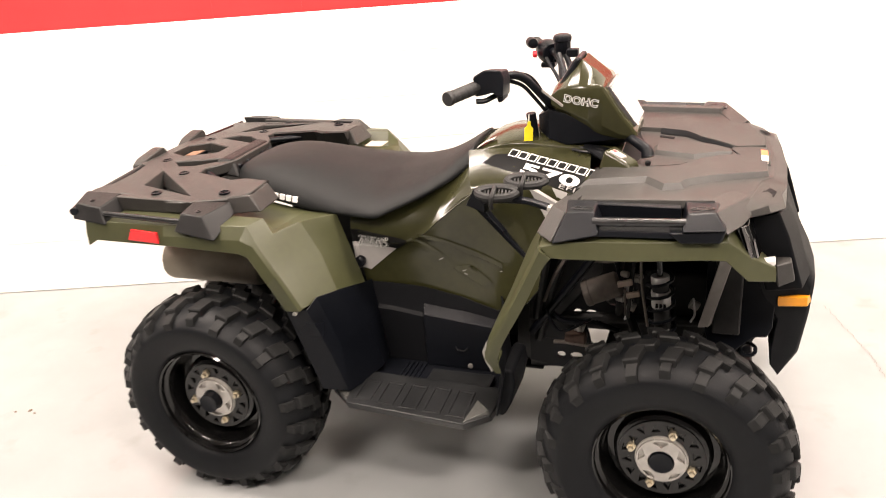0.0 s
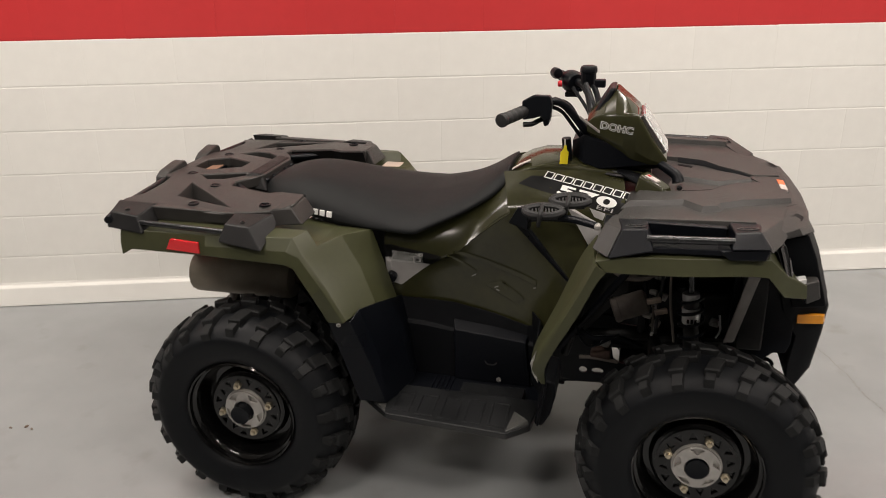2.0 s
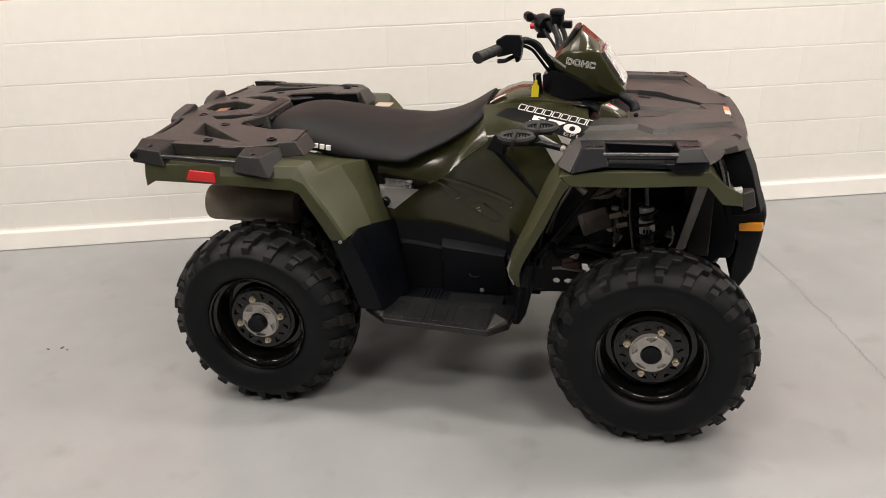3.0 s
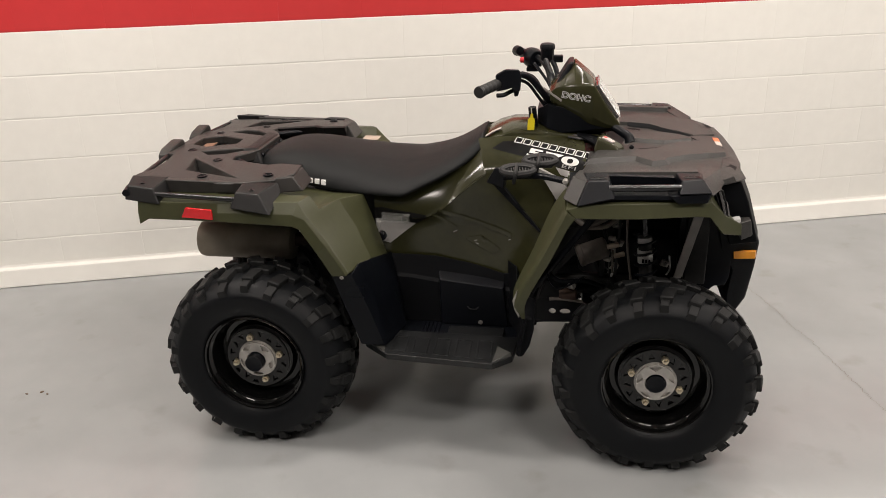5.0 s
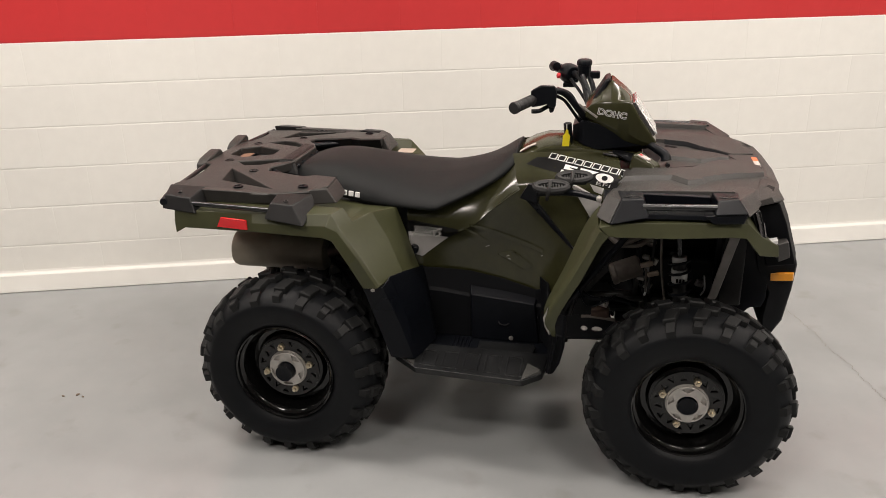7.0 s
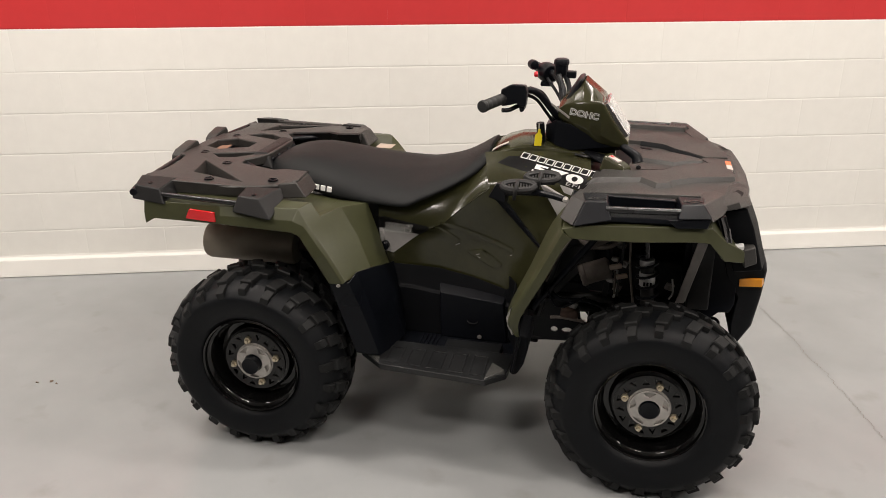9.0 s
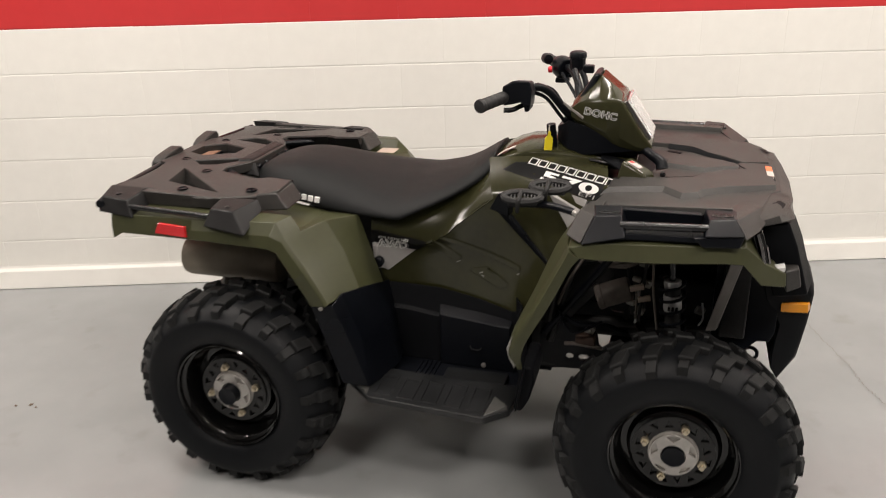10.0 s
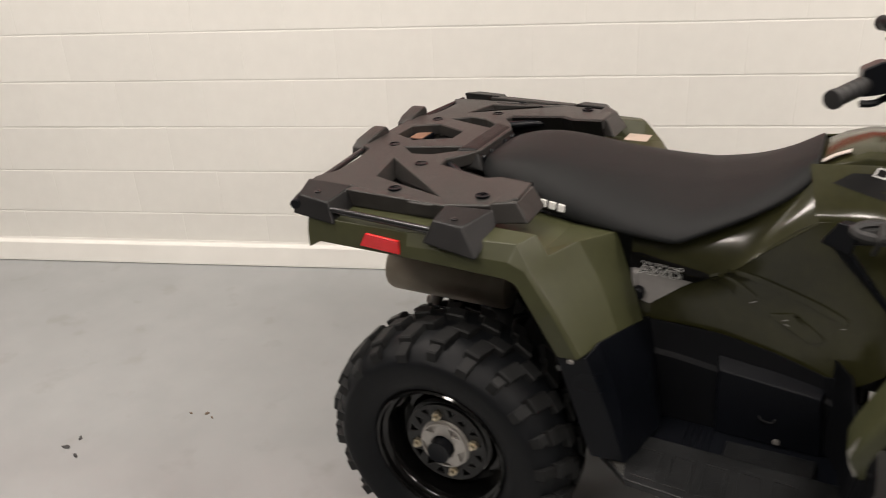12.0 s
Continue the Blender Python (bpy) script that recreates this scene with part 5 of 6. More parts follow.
def build_pod(bike):
    pod = empty("head_pod", bike)
    tagged(pod, "olive plastic headlight pod with a clear lens")
    # shell sections from the rider's side to the lamp: x, half width, bottom, shoulder, ridge
    sec = [(0.925, 0.088, 1.066, 1.094, 1.106), (0.945, 0.098, 1.052, 1.112, 1.130), (0.975, 0.109, 1.040, 1.126, 1.158), (1.006, 0.113, 1.022, 1.128, 1.186), (1.030, 0.113, 1.008, 1.128, 1.166), (1.054, 0.112, 0.996, 1.128, 1.147), (1.069, 0.110, 0.990, 1.126, 1.133), (1.110, 0.100, 0.978, 1.058, 1.064), (1.158, 0.085, 0.975, 0.992, 0.998)]
    rings = []
    for x, w, zb, zs, zr in sec:
        half = [(w * 0.93, zb), (w * 1.03, zb + (zs - zb) * 0.22), (w, zs - 0.010), (w * 0.95, zs), (w * 0.46, zr), (w * 0.36, zr + 0.001), (0, zr - 0.004)]
        rings.append([(x, -y, z) for y, z in half] + [(x, y, z) for y, z in half[-2::-1]])
    shell = loft(bmesh.new(), rings)
    tree = tree_of(shell)
    part("shell", shell, GREEN_GLOSS, pod, "glossy olive shell", bevel=0.003)
    # clear lamp lens over a bright reflector
    def face(push, shrink):
        corners = [(1.076, -0.096, 1.130), (1.076, 0.096, 1.130), (1.114, 0.092, 1.074), (1.162, 0.078, 1.002), (1.162, -0.078, 1.002), (1.114, -0.092, 1.074)]
        mid = Vector((1.119, 0, 1.066))
        n = Vector((0.828, 0, 0.56))
        return [mid + (Vector(c) - mid) * shrink + n * push for c in corners]
    bm = bmesh.new()
    solid(bm, face(-0.02, 0.90), face(0.000, 0.84))
    part("reflector", bm, CHROME, pod, "bright headlight reflector", bevel=0.002)
    bm = bmesh.new()
    solid(bm, face(0.001, 0.90), face(0.007, 0.84))
    lens = part("lens", bm, LENS, pod, "clear headlight lens", bevel=0.004)
    lens.visible_shadow = False
    for k in range(5):
        y = -0.052 + 0.026 * k
        bm = bmesh.new()
        n = Vector((0.828, 0, 0.56)) * 0.0015
        solid(bm, [Vector((1.092, y - 0.002, 1.106)) + n, Vector((1.092, y + 0.002, 1.106)) + n, Vector((1.152, y + 0.002, 1.017)) + n, Vector((1.152, y - 0.002, 1.017)) + n], [Vector((1.092, y - 0.001, 1.106)) + 2 * n, Vector((1.092, y + 0.001, 1.106)) + 2 * n, Vector((1.152, y + 0.001, 1.017)) + 2 * n, Vector((1.152, y - 0.001, 1.017)) + 2 * n])
        part("reflector_rib", bm, SILVER, pod)
    # black gauge housing facing the rider
    bm = bmesh.new()
    solid(bm, [(0.930, -0.070, 1.100), (0.930, 0.070, 1.100), (0.985, 0.065, 1.190), (0.985, -0.065, 1.190)], [(0.965, -0.075, 1.085), (0.965, 0.075, 1.085), (1.004, 0.058, 1.192), (1.004, -0.058, 1.192)])
    part("gauge_housing", bm, BLACK, pod, "black instrument housing", bevel=0.010)
    # black lower body of the pod
    rings = []
    for x, w, zb, zt in ((0.885, 0.06, 0.975, 1.035), (0.92, 0.096, 0.958, 1.058), (0.97, 0.110, 0.945, 1.050), (1.03, 0.109, 0.953, 1.020), (1.10, 0.095, 0.958, 0.990), (1.145, 0.078, 0.962, 0.978)):
        rings.append([(x, -w * 0.7, zb), (x, -w, zb + 0.02), (x, -w, zt), (x, w, zt), (x, w, zb + 0.02), (x, w * 0.7, zb)])
    part("lower_shell", loft(bmesh.new(), rings), BLACK, pod, "black lower shell", bevel=0.018, seg=4)
    return pod, tree


def build_dash_details(bike):
    # black boot beside the pod and the label plate in front of it
    bm = bmesh.new()
    tube(bm, [(1.125, -0.070, 0.985), (1.160, -0.100, 0.972), (1.186, -0.118, 0.958), (1.192, -0.126, 0.940)], 0.012, 12, r_end=0.018)
    part("lever_boot", bm, BLACK, bike, "black rubber boot")
    bm = bmesh.new()
    lathe(bm, [(0.008, 0.004), (0.008, -0.005), (0.004, -0.007)], 8, pose(1.195, -0.158, 0.934))
    part("boot_screw", bm, BARMETAL, bike)
    bm = bmesh.new()
    solid(bm, [(1.070, -0.196, 0.925), (1.160, -0.222, 0.905), (1.185, -0.160, 0.905), (1.095, -0.130, 0.930)], [(1.082, -0.182, 0.974), (1.146, -0.204, 0.946), (1.170, -0.165, 0.942), (1.106, -0.140, 0.976)])
    part("dash_hump", bm, GREEN_GLOSS, bike, "glossy olive hump of the dash", bevel=0.008, seg=3)
    bm = bmesh.new()
    solid(bm, [(1.098, -0.182, 0.9660), (1.130, -0.193, 0.9530), (1.142, -0.176, 0.9520), (1.110, -0.164, 0.9660)], [(1.098, -0.183, 0.9715), (1.130, -0.194, 0.9580), (1.142, -0.177, 0.9565), (1.110, -0.165, 0.9710)])
    part("dash_label", bm, PALE_LABEL, bike, "pale grey label with a red mark")
    bm = bmesh.new()
    solid(bm, [(1.104, -0.176, 0.9690), (1.112, -0.179, 0.9660), (1.118, -0.172, 0.9655), (1.110, -0.169, 0.9690)], [(1.104, -0.177, 0.9715), (1.112, -0.180, 0.9685), (1.118, -0.173, 0.9680), (1.110, -0.170, 0.9715)])
    part("dash_mark", bm, RED_PLASTIC, bike, "red mark of the label")
    bm = bmesh.new()
    rows = [[(1.02, -0.125, 0.965), (1.09, -0.19, 0.945), (1.16, -0.215, 0.912), (1.16, -0.25, 0.89)], [(1.02, 0.0, 0.97), (1.10, 0.0, 0.95), (1.19, 0.0, 0.92), (1.22, 0.0, 0.90)], [(1.02, 0.125, 0.965), (1.09, 0.19, 0.945), (1.16, 0.215, 0.912), (1.16, 0.25, 0.89)]]
    bm.free()
    part("dash_panel", skin(rows, 0.004), MATT, bike, "matt black dash panel")
    for y, z in ((-0.10, 0.958), (-0.125, 0.956)):
        bm = bmesh.new()
        tube(bm, [(0.99, y, z), (1.03, y - 0.012, z - 0.002), (1.07, y - 0.01, z - 0.006)], 0.004, 8)
        part("dash_cable", bm, BARMETAL, bike)


def outline_words(text, size, m, parent, name, label, width, fat, tree):
    words(text, size, WHITE_INK, m, parent, name, fat=fat, lift=0.0012, extrude=0.0, label=label, width=width, tree=tree)
    return words(text, size, BLACK_INK, m, parent, name, fat=-0.0002, lift=0.0019, extrude=0.0, label=label, width=width - 2.2 * fat, tree=tree)


def build_decals(bike, pod, pod_tree, tank_m, tree, cover_tree, side_m):
    # model band: outlined bars for the name, then the figures
    for k in range(9):
        x = 0.047 + 0.0300 * k
        bar = [(x, 0.0505), (x + 0.0262, 0.0505), (x + 0.0278, 0.0755), (x + 0.0016, 0.0755)]
        core = [(x + 0.0034, 0.0535), (x + 0.0230, 0.0535), (x + 0.0242, 0.0725), (x + 0.0046, 0.0725)]
        part("model_bar", wrapped(sheet(bar), tree, tank_m, 0.0012), WHITE_INK, bike, "white outlined bar")
        part("model_bar_core", wrapped(sheet(core), tree, tank_m, 0.0018), BLACK_INK, bike, "black core of a bar")
    words("570", 0.0435, WHITE_INK, tank_m @ Matrix.Translation((0.104, 0.0105, 0)), bike, "model_figure", fat=0.0016, lift=0.0012, extrude=0.0, label="white figures 570", width=0.175, tree=tree)
    words("EFI", 0.0175, GREY_INK, tank_m @ Matrix.Translation((0.229, -0.0040, 0)), bike, "model_word", lift=0.0014, extrude=0.0, label="grey letters EFI", width=0.046, tree=tree)
    # all-wheel badge on a black and grey flash
    part("badge_band", wrapped(sheet([(0.340, 0.727), (0.366, 0.730), (0.535, 0.704), (0.490, 0.673), (0.344, 0.686)]), cover_tree, side_m, 0.0022, 0.006), BLACK_INK, bike, "black badge band")
    part("badge_flash", wrapped(sheet([(0.344, 0.6858), (0.486, 0.6728), (0.390, 0.592), (0.350, 0.602)]), cover_tree, side_m, 0.0018, 0.006), GREY_INK, bike, "grey badge flash")
    words("ON DEMAND", 0.0125, WHITE_INK, side_m @ Matrix.Translation((0.366, 0.7005, 0)), bike, "badge_word", lift=0.0032, extrude=0.0, label="white letters ON DEMAND", width=0.100, tree=cover_tree)
    for fat, lift, ink, wide in ((0.0022, 0.0032, WHITE_INK, 0.106), (-0.0002, 0.0040, BLACK_INK, 0.1012)):
        words("AWD", 0.033, ink, side_m @ Matrix.Translation((0.362, 0.6735, 0)), bike, "badge_word", fat=fat, lift=lift, extrude=0.0, label="white outlined letters AWD", width=wide, tree=cover_tree)
    bm = bmesh.new()
    solid(bm, [(0.905, -0.106, 1.117), (0.966, -0.122, 1.078), (0.964, -0.122, 1.071), (0.904, -0.106, 1.110)], [(0.905, -0.102, 1.117), (0.966, -0.118, 1.078), (0.964, -0.118, 1.071), (0.904, -0.102, 1.110)])
    part("cable_guide", bm, GREY, bike, "grey cable guide", bevel=0.001)
    m = on_panel((0.964, -0.110, 1.085), (1.058, -0.106, 1.070), (0.964, -0.110, 1.112), 0.006)
    outline_words("DOHC", 0.027, m, pod, "pod_word", "white outlined letters DOHC", 0.094, 0.0017, pod_tree)


def build_loose_parts(bike):
    """Rubber gear clamps on an arm, the key with its tag."""
    def clamp(x, y, z, turn):
        grip = empty("gear_clamp", bike)
        grip.matrix_basis = pose(x, y, z, 24, 0, turn) @ Matrix.Scale(0.88, 4)
        bm = bmesh.new()
        loop = [(0.045 * math.cos(a) * 1.25, 0.022 * math.sin(a), 0) for a in (2 * math.pi * k / 20 for k in range(21))]
        tube(bm, loop, 0.0120, 8, 1)
        part("loop", bm, GRIP, grip, "black rubber loop")
        for k in range(8):
            bm = bmesh.new()
            box(bm, -0.036 + 0.010 * k, -0.031 + 0.010 * k, -0.018, 0.018, -0.014, 0.004)
            part("tooth", bm, GRIP, grip)
        bm = bmesh.new()
        box(bm, -0.045, 0.045, -0.014, 0.014, -0.026, -0.013)
        part("clamp_base", bm, GRIP, grip, bevel=0.004)
        bm = bmesh.new()
        tube(bm, [(-0.016, -0.030, -0.034), (-0.015, -0.037, -0.010), (-0.013, -0.034, 0.012), (-0.008, -0.016, 0.017), (-0.004, 0.010, 0.014)], 0.0065, 8)
        part("strap", bm, GRIP, grip)
        return tagged(grip, "black rubber gear clamp")
    clamp(0.842, -0.375, 0.912, 10)
    clamp(0.908, -0.325, 0.930, 10)
    bm = bmesh.new()
    tube(bm, [(0.795, -0.350, 0.880), (0.85, -0.352, 0.886), (0.92, -0.372, 0.892), (0.99, -0.405, 0.888)], 0.010, 10)
    part("clamp_arm", bm, BLACK, bike, "black steel clamp arm")
    bm = bmesh.new()
    solid(bm, [(0.752, -0.305, 0.846), (0.790, -0.315, 0.836), (0.795, -0.285, 0.832), (0.758, -0.280, 0.842)], [(0.905, -0.302, 0.682), (0.920, -0.306, 0.676), (0.920, -0.290, 0.676), (0.906, -0.290, 0.680)])
    part("clamp_stay", bm, BLACK, bike, "tapered black stay", bevel=0.003)
    bm = bmesh.new()
    solid(bm, [(0.735, -0.315, 0.850), (0.795, -0.335, 0.838), (0.80, -0.290, 0.834), (0.745, -0.285, 0.850)], [(0.765, -0.330, 0.905), (0.800, -0.350, 0.905), (0.805, -0.310, 0.900), (0.775, -0.30, 0.900)])
    part("stay_head", bm, BLACK, bike, bevel=0.005)
    bm = bmesh.new()
    lathe(bm, [(0.009, 0.008), (0.009, -0.006), (0.005, -0.009)], 8, pose(0.988, -0.412, 0.890))
    part("arm_bolt", bm, STEEL, bike, "bright bolt head")
    bm = bmesh.new()
    tube(bm, [(0.868, -0.085, 1.046), (0.876, -0.075, 0.965)], 0.014, 12)
    part("ignition_switch", bm, BLACK, bike, bevel=0.002)
    key = empty("key", bike)
    bm = bmesh.new()
    tube(bm, [(0.866, -0.100, 1.046), (0.868, -0.112, 1.026)], 0.0022, 6)
    part("key_ring", bm, STEEL, key)
    bm = bmesh.new()
    prism(bm, [(-0.012, -0.042), (0.012, -0.042), (0.012, -0.006), (0.005, 0.002), (0.004, 0.014), (-0.004, 0.014), (-0.005, 0.002), (-0.012, -0.006)], "y", -0.0015, 0.0015, pose(0.868, -0.112, 1.016, 0, 4, 20))
    part("tag", bm, YELLOW, key, "yellow plastic key tag", bevel=0.001)
    tagged(key, "ignition key with a yellow plastic tag")


def build_underside(bike):
    # dark engine and frame mass, kept narrow so that daylight shows between the parts
    bm = bmesh.new()
    solid(bm, [(0.10, -0.14, 0.30), (0.88, -0.14, 0.28), (0.88, 0.14, 0.28), (0.10, 0.14, 0.30)], [(0.10, -0.15, 0.80), (0.86, -0.13, 0.88), (0.86, 0.13, 0.88), (0.10, 0.15, 0.80)])
    part("engine_block", bm, DARK, bike, "dark engine and frame", bevel=0.02)
    for x0, x1, z in ((0.86, 1.50, 0.285), (0.86, 1.46, 0.44)):
        bm = bmesh.new()
        tube(bm, [(x0, -0.13, z), (x1, -0.11, z + 0.02)], 0.017, 10)
        pair("frame_tube", bm, DARK, bike)
    bm = bmesh.new()
    box(bm, 0.30, 0.90, -0.15, 0.15, 0.262, 0.275)
    part("skid_plate", bm, BLACK, bike, bevel=0.006)
    bm = bmesh.new()
    box(bm, 1.06, 1.50, -0.15, 0.15, 0.262, 0.275)
    part("skid_plate", bm, BLACK, bike, bevel=0.006)
    for pts, r in (([(0.98, -0.20, 0.84), (0.93, -0.22, 0.66), (0.90, -0.22, 0.48)], 0.014), ([(1.05, -0.16, 0.86), (0.96, -0.2, 0.62), (0.90, -0.2, 0.40)], 0.012), ([(1.15, -0.12, 0.86), (1.13, -0.14, 0.70), (1.12, -0.12, 0.44)], 0.010), ([(1.18, -0.20, 0.82), (1.17, -0.21, 0.66), (1.16, -0.25, 0.52)], 0.005)):
        bm = bmesh.new()
        tube(bm, pts, r, 10)
        pair("frame_tube", bm, DARK, bike)
    # front gearbox and radiator mass between the wheels
    bm = bmesh.new()
    solid(bm, [(1.15, -0.10, 0.30), (1.44, -0.10, 0.30), (1.44, 0.10, 0.30), (1.15, 0.10, 0.30)], [(1.16, -0.11, 0.60), (1.38, -0.11, 0.60), (1.38, 0.11, 0.60), (1.16, 0.11, 0.60)])
    part("front_gearbox", bm, DARK, bike, bevel=0.02)
    bm = bmesh.new()
    box(bm, 1.38, 1.45, -0.26, 0.26, 0.50, 0.86)
    part("radiator", bm, DARK, bike, bevel=0.006)
    bm = bmesh.new()
    box(bm, 1.00, 1.42, -0.42, 0.42, 0.845, 0.872)
    part("fender_liner", bm, BLACK, bike, bevel=0.004)
    bm = bmesh.new()
    solid(bm, [(0.94, -0.16, 0.62), (1.12, -0.14, 0.66), (1.12, 0.14, 0.66), (0.94, 0.16, 0.62)], [(0.92, -0.15, 0.85), (1.14, -0.14, 0.85), (1.14, 0.14, 0.85), (0.92, 0.15, 0.85)])
    part("air_box", bm, DARK, bike, bevel=0.02)
    bm = bmesh.new()
    box(bm, 1.05, 1.42, -0.02, 0.02, 0.50, 0.86)
    part("bulkhead", bm, DARK, bike, bevel=0.004)
    # grey electric motor can
    bm = bmesh.new()
    lathe(bm, [(0.006, -0.001), (0.040, 0.0), (0.046, 0.006), (0.046, 0.020), (0.043, 0.024), (0.043, 0.115), (0.030, 0.125)], 24, Matrix.Translation((1.036, -0.215, 0.566)) @ Vector((0.115, 0.02, 0.040)).to_track_quat("Y", "Z").to_matrix().to_4x4() @ Matrix.Scale(0.84, 4))
    part("motor_can", bm, CAST, bike, "grey cylindrical motor housing")
    bm = bmesh.new()
    tube(bm, [(1.10, -0.225, 0.735), (0.885, -0.225, 0.435)], 0.011, 10)
    pair("frame_tube", bm, BLACK, bike)
    # front suspension: shock, arms, brace
    for side in (1, -1):
        shock = empty("shock_absorber", bike)
        tagged(shock, "black and silver coil-over shock absorber")
        top, low = Vector((1.235, side * -0.290, 0.815)), Vector((1.265, side * -0.305, 0.42))
        d = (low - top).normalized()
        bm = bmesh.new()
        tube(bm, [top, top + d * 0.145], 0.008, 10)
        part("rod", bm, BARMETAL, shock)
        bm = bmesh.new()
        tube(bm, [top + d * 0.140, top + d * 0.160], 0.0235, 18)
        part("collar", bm, SILVER, shock, "bright silver collar")
        bm = bmesh.new()
        tube(bm, [top + d * 0.182, top + d * 0.226], 0.0250, 18)
        part("sleeve", bm, SILVER, shock, "bright silver sleeve")
        bm = bmesh.new()
        tube(bm, [top + d * 0.15, low], 0.0215, 16)
        part("damper", bm, DARK, shock)
        bm = bmesh.new()
        s1 = d.orthogonal().normalized()
        s2 = d.cross(s1)
        coil = [top + d * (0.125 + 0.24 * k / 70) + 0.0335 * (math.cos(0.62 * k) * s1 + math.sin(0.62 * k) * s2) for k in range(71)]
        tube(bm, coil, 0.0045, 6, 1)
        part("spring", bm, BLACK, shock)
        for pts in ([(1.14, -0.12, 0.31), (1.27, -0.47, 0.27)], [(1.40, -0.12, 0.31), (1.29, -0.47, 0.27)], [(1.16, -0.15, 0.46), (1.27, -0.46, 0.40)], [(1.38, -0.15, 0.46), (1.29, -0.46, 0.40)]):
            bm = bmesh.new()
            tube(bm, [(x, y * side, z) for x, y, z in pts], 0.014, 10)
            part("suspension_arm", bm, DARK, bike)
        bm = bmesh.new()
        tube(bm, [(1.283, -0.56 * side, HUB_Z), (1.283, -0.10 * side, 0.33)], 0.020, 12)
        part("drive_shaft", bm, DARK, bike)
        bm = bmesh.new()
        tube(bm, [(0, -0.56 * side, HUB_Z), (0, -0.08 * side, 0.33)], 0.022, 12)
        part("drive_shaft", bm, DARK, bike)
        for pts in ([(0.12, -0.12, 0.31), (0.01, -0.47, 0.26)], [(-0.10, -0.12, 0.31), (-0.01, -0.47, 0.26)], [(0.05, -0.14, 0.46), (0.0, -0.46, 0.38)]):
            bm = bmesh.new()
            tube(bm, [(x, y * side, z) for x, y, z in pts], 0.014, 10)
            part("suspension_arm", bm, DARK, bike)
        bm = bmesh.new()
        tube(bm, [(0.05, -0.22 * side, 0.78), (0.02, -0.34 * side, 0.34)], 0.032, 14)
        part("rear_damper", bm, DARK, bike)
    # grey brace from the rack down to the lower frame
    bm = bmesh.new()
    solid(bm, [(1.418, -0.265, 0.838), (1.454, -0.257, 0.838), (1.461, -0.237, 0.838), (1.425, -0.243, 0.838)], [(1.343, -0.280, 0.525), (1.371, -0.272, 0.525), (1.379, -0.252, 0.525), (1.351, -0.258, 0.525)])
    pair("brace", bm, GREY, bike, "grey steel brace", bevel=0.003)
    bm = bmesh.new()
    prism(bm, [(1.36, 0.84), (1.53, 0.76), (1.53, 0.52), (1.518, 0.489), (1.485, 0.486), (1.44, 0.44), (1.40, 0.36), (1.36, 0.50)], "y", -0.235, -0.215)
    pair("inner_guard", bm, BLACK, bike, bevel=0.003)
    bm = bmesh.new()
    loop = [(1.475 + 0.020 * math.cos(a), -0.20 + 0.006 * math.sin(a), 0.43 + 0.016 * math.sin(a)) for a in (2 * math.pi * k / 16 for k in range(17))]
    tube(bm, loop, 0.0055, 8, 1)
    part("tie_hook", bm, BLACK, bike, "black steel tie hook")
    # rusty and bright small hardware under the fender
    bm = bmesh.new()
    lathe(bm, [(0.020, 0), (0.022, 0.01), (0.022, 0.055), (0.016, 0.06)], 16, Matrix.Translation((0.978, -0.19, 0.412)) @ pose(0, 0, 0, 0, 0, -90))
    part("drain_plug", bm, RUST, bike, "rust-tinted round fitting")
    for x, y, z in ((1.165, -0.15, 0.66), (1.175, -0.16, 0.60), (1.160, -0.18, 0.52), (1.33, -0.16, 0.53), (1.02, -0.2, 0.45)):
        bm = bmesh.new()
        box(bm, -0.014, 0.014, -0.006, 0.006, -0.012, 0.012, pose(x, y, z, 10, 20, 15))
        lathe(bm, [(0.008, 0.0), (0.008, -0.012), (0.004, -0.014)], 8, pose(x, y - 0.004, z))
        part("bracket", bm, STEEL, bike, bevel=0.002)
    for pts, r, mat in (([(1.10, -0.16, 0.74), (1.12, -0.19, 0.66), (1.145, -0.19, 0.56), (1.15, -0.17, 0.48)], 0.006, BLACK), ([(1.02, -0.19, 0.70), (1.06, -0.21, 0.68), (1.12, -0.20, 0.70), (1.17, -0.19, 0.74)], 0.012, CAST), ([(0.93, -0.2, 0.50), (0.98, -0.21, 0.47), (1.06, -0.21, 0.475), (1.13, -0.2, 0.45)], 0.008, BLACK), ([(1.155, -0.22, 0.60), (1.165, -0.23, 0.56), (1.150, -0.22, 0.50)], 0.004, SILVER), ([(0.945, -0.20, 0.395), (0.985, -0.205, 0.40), (1.06, -0.2, 0.39)], 0.006, CAST)):
        bm = bmesh.new()
        tube(bm, pts, r, 8)
        part("hose", bm, mat, bike)
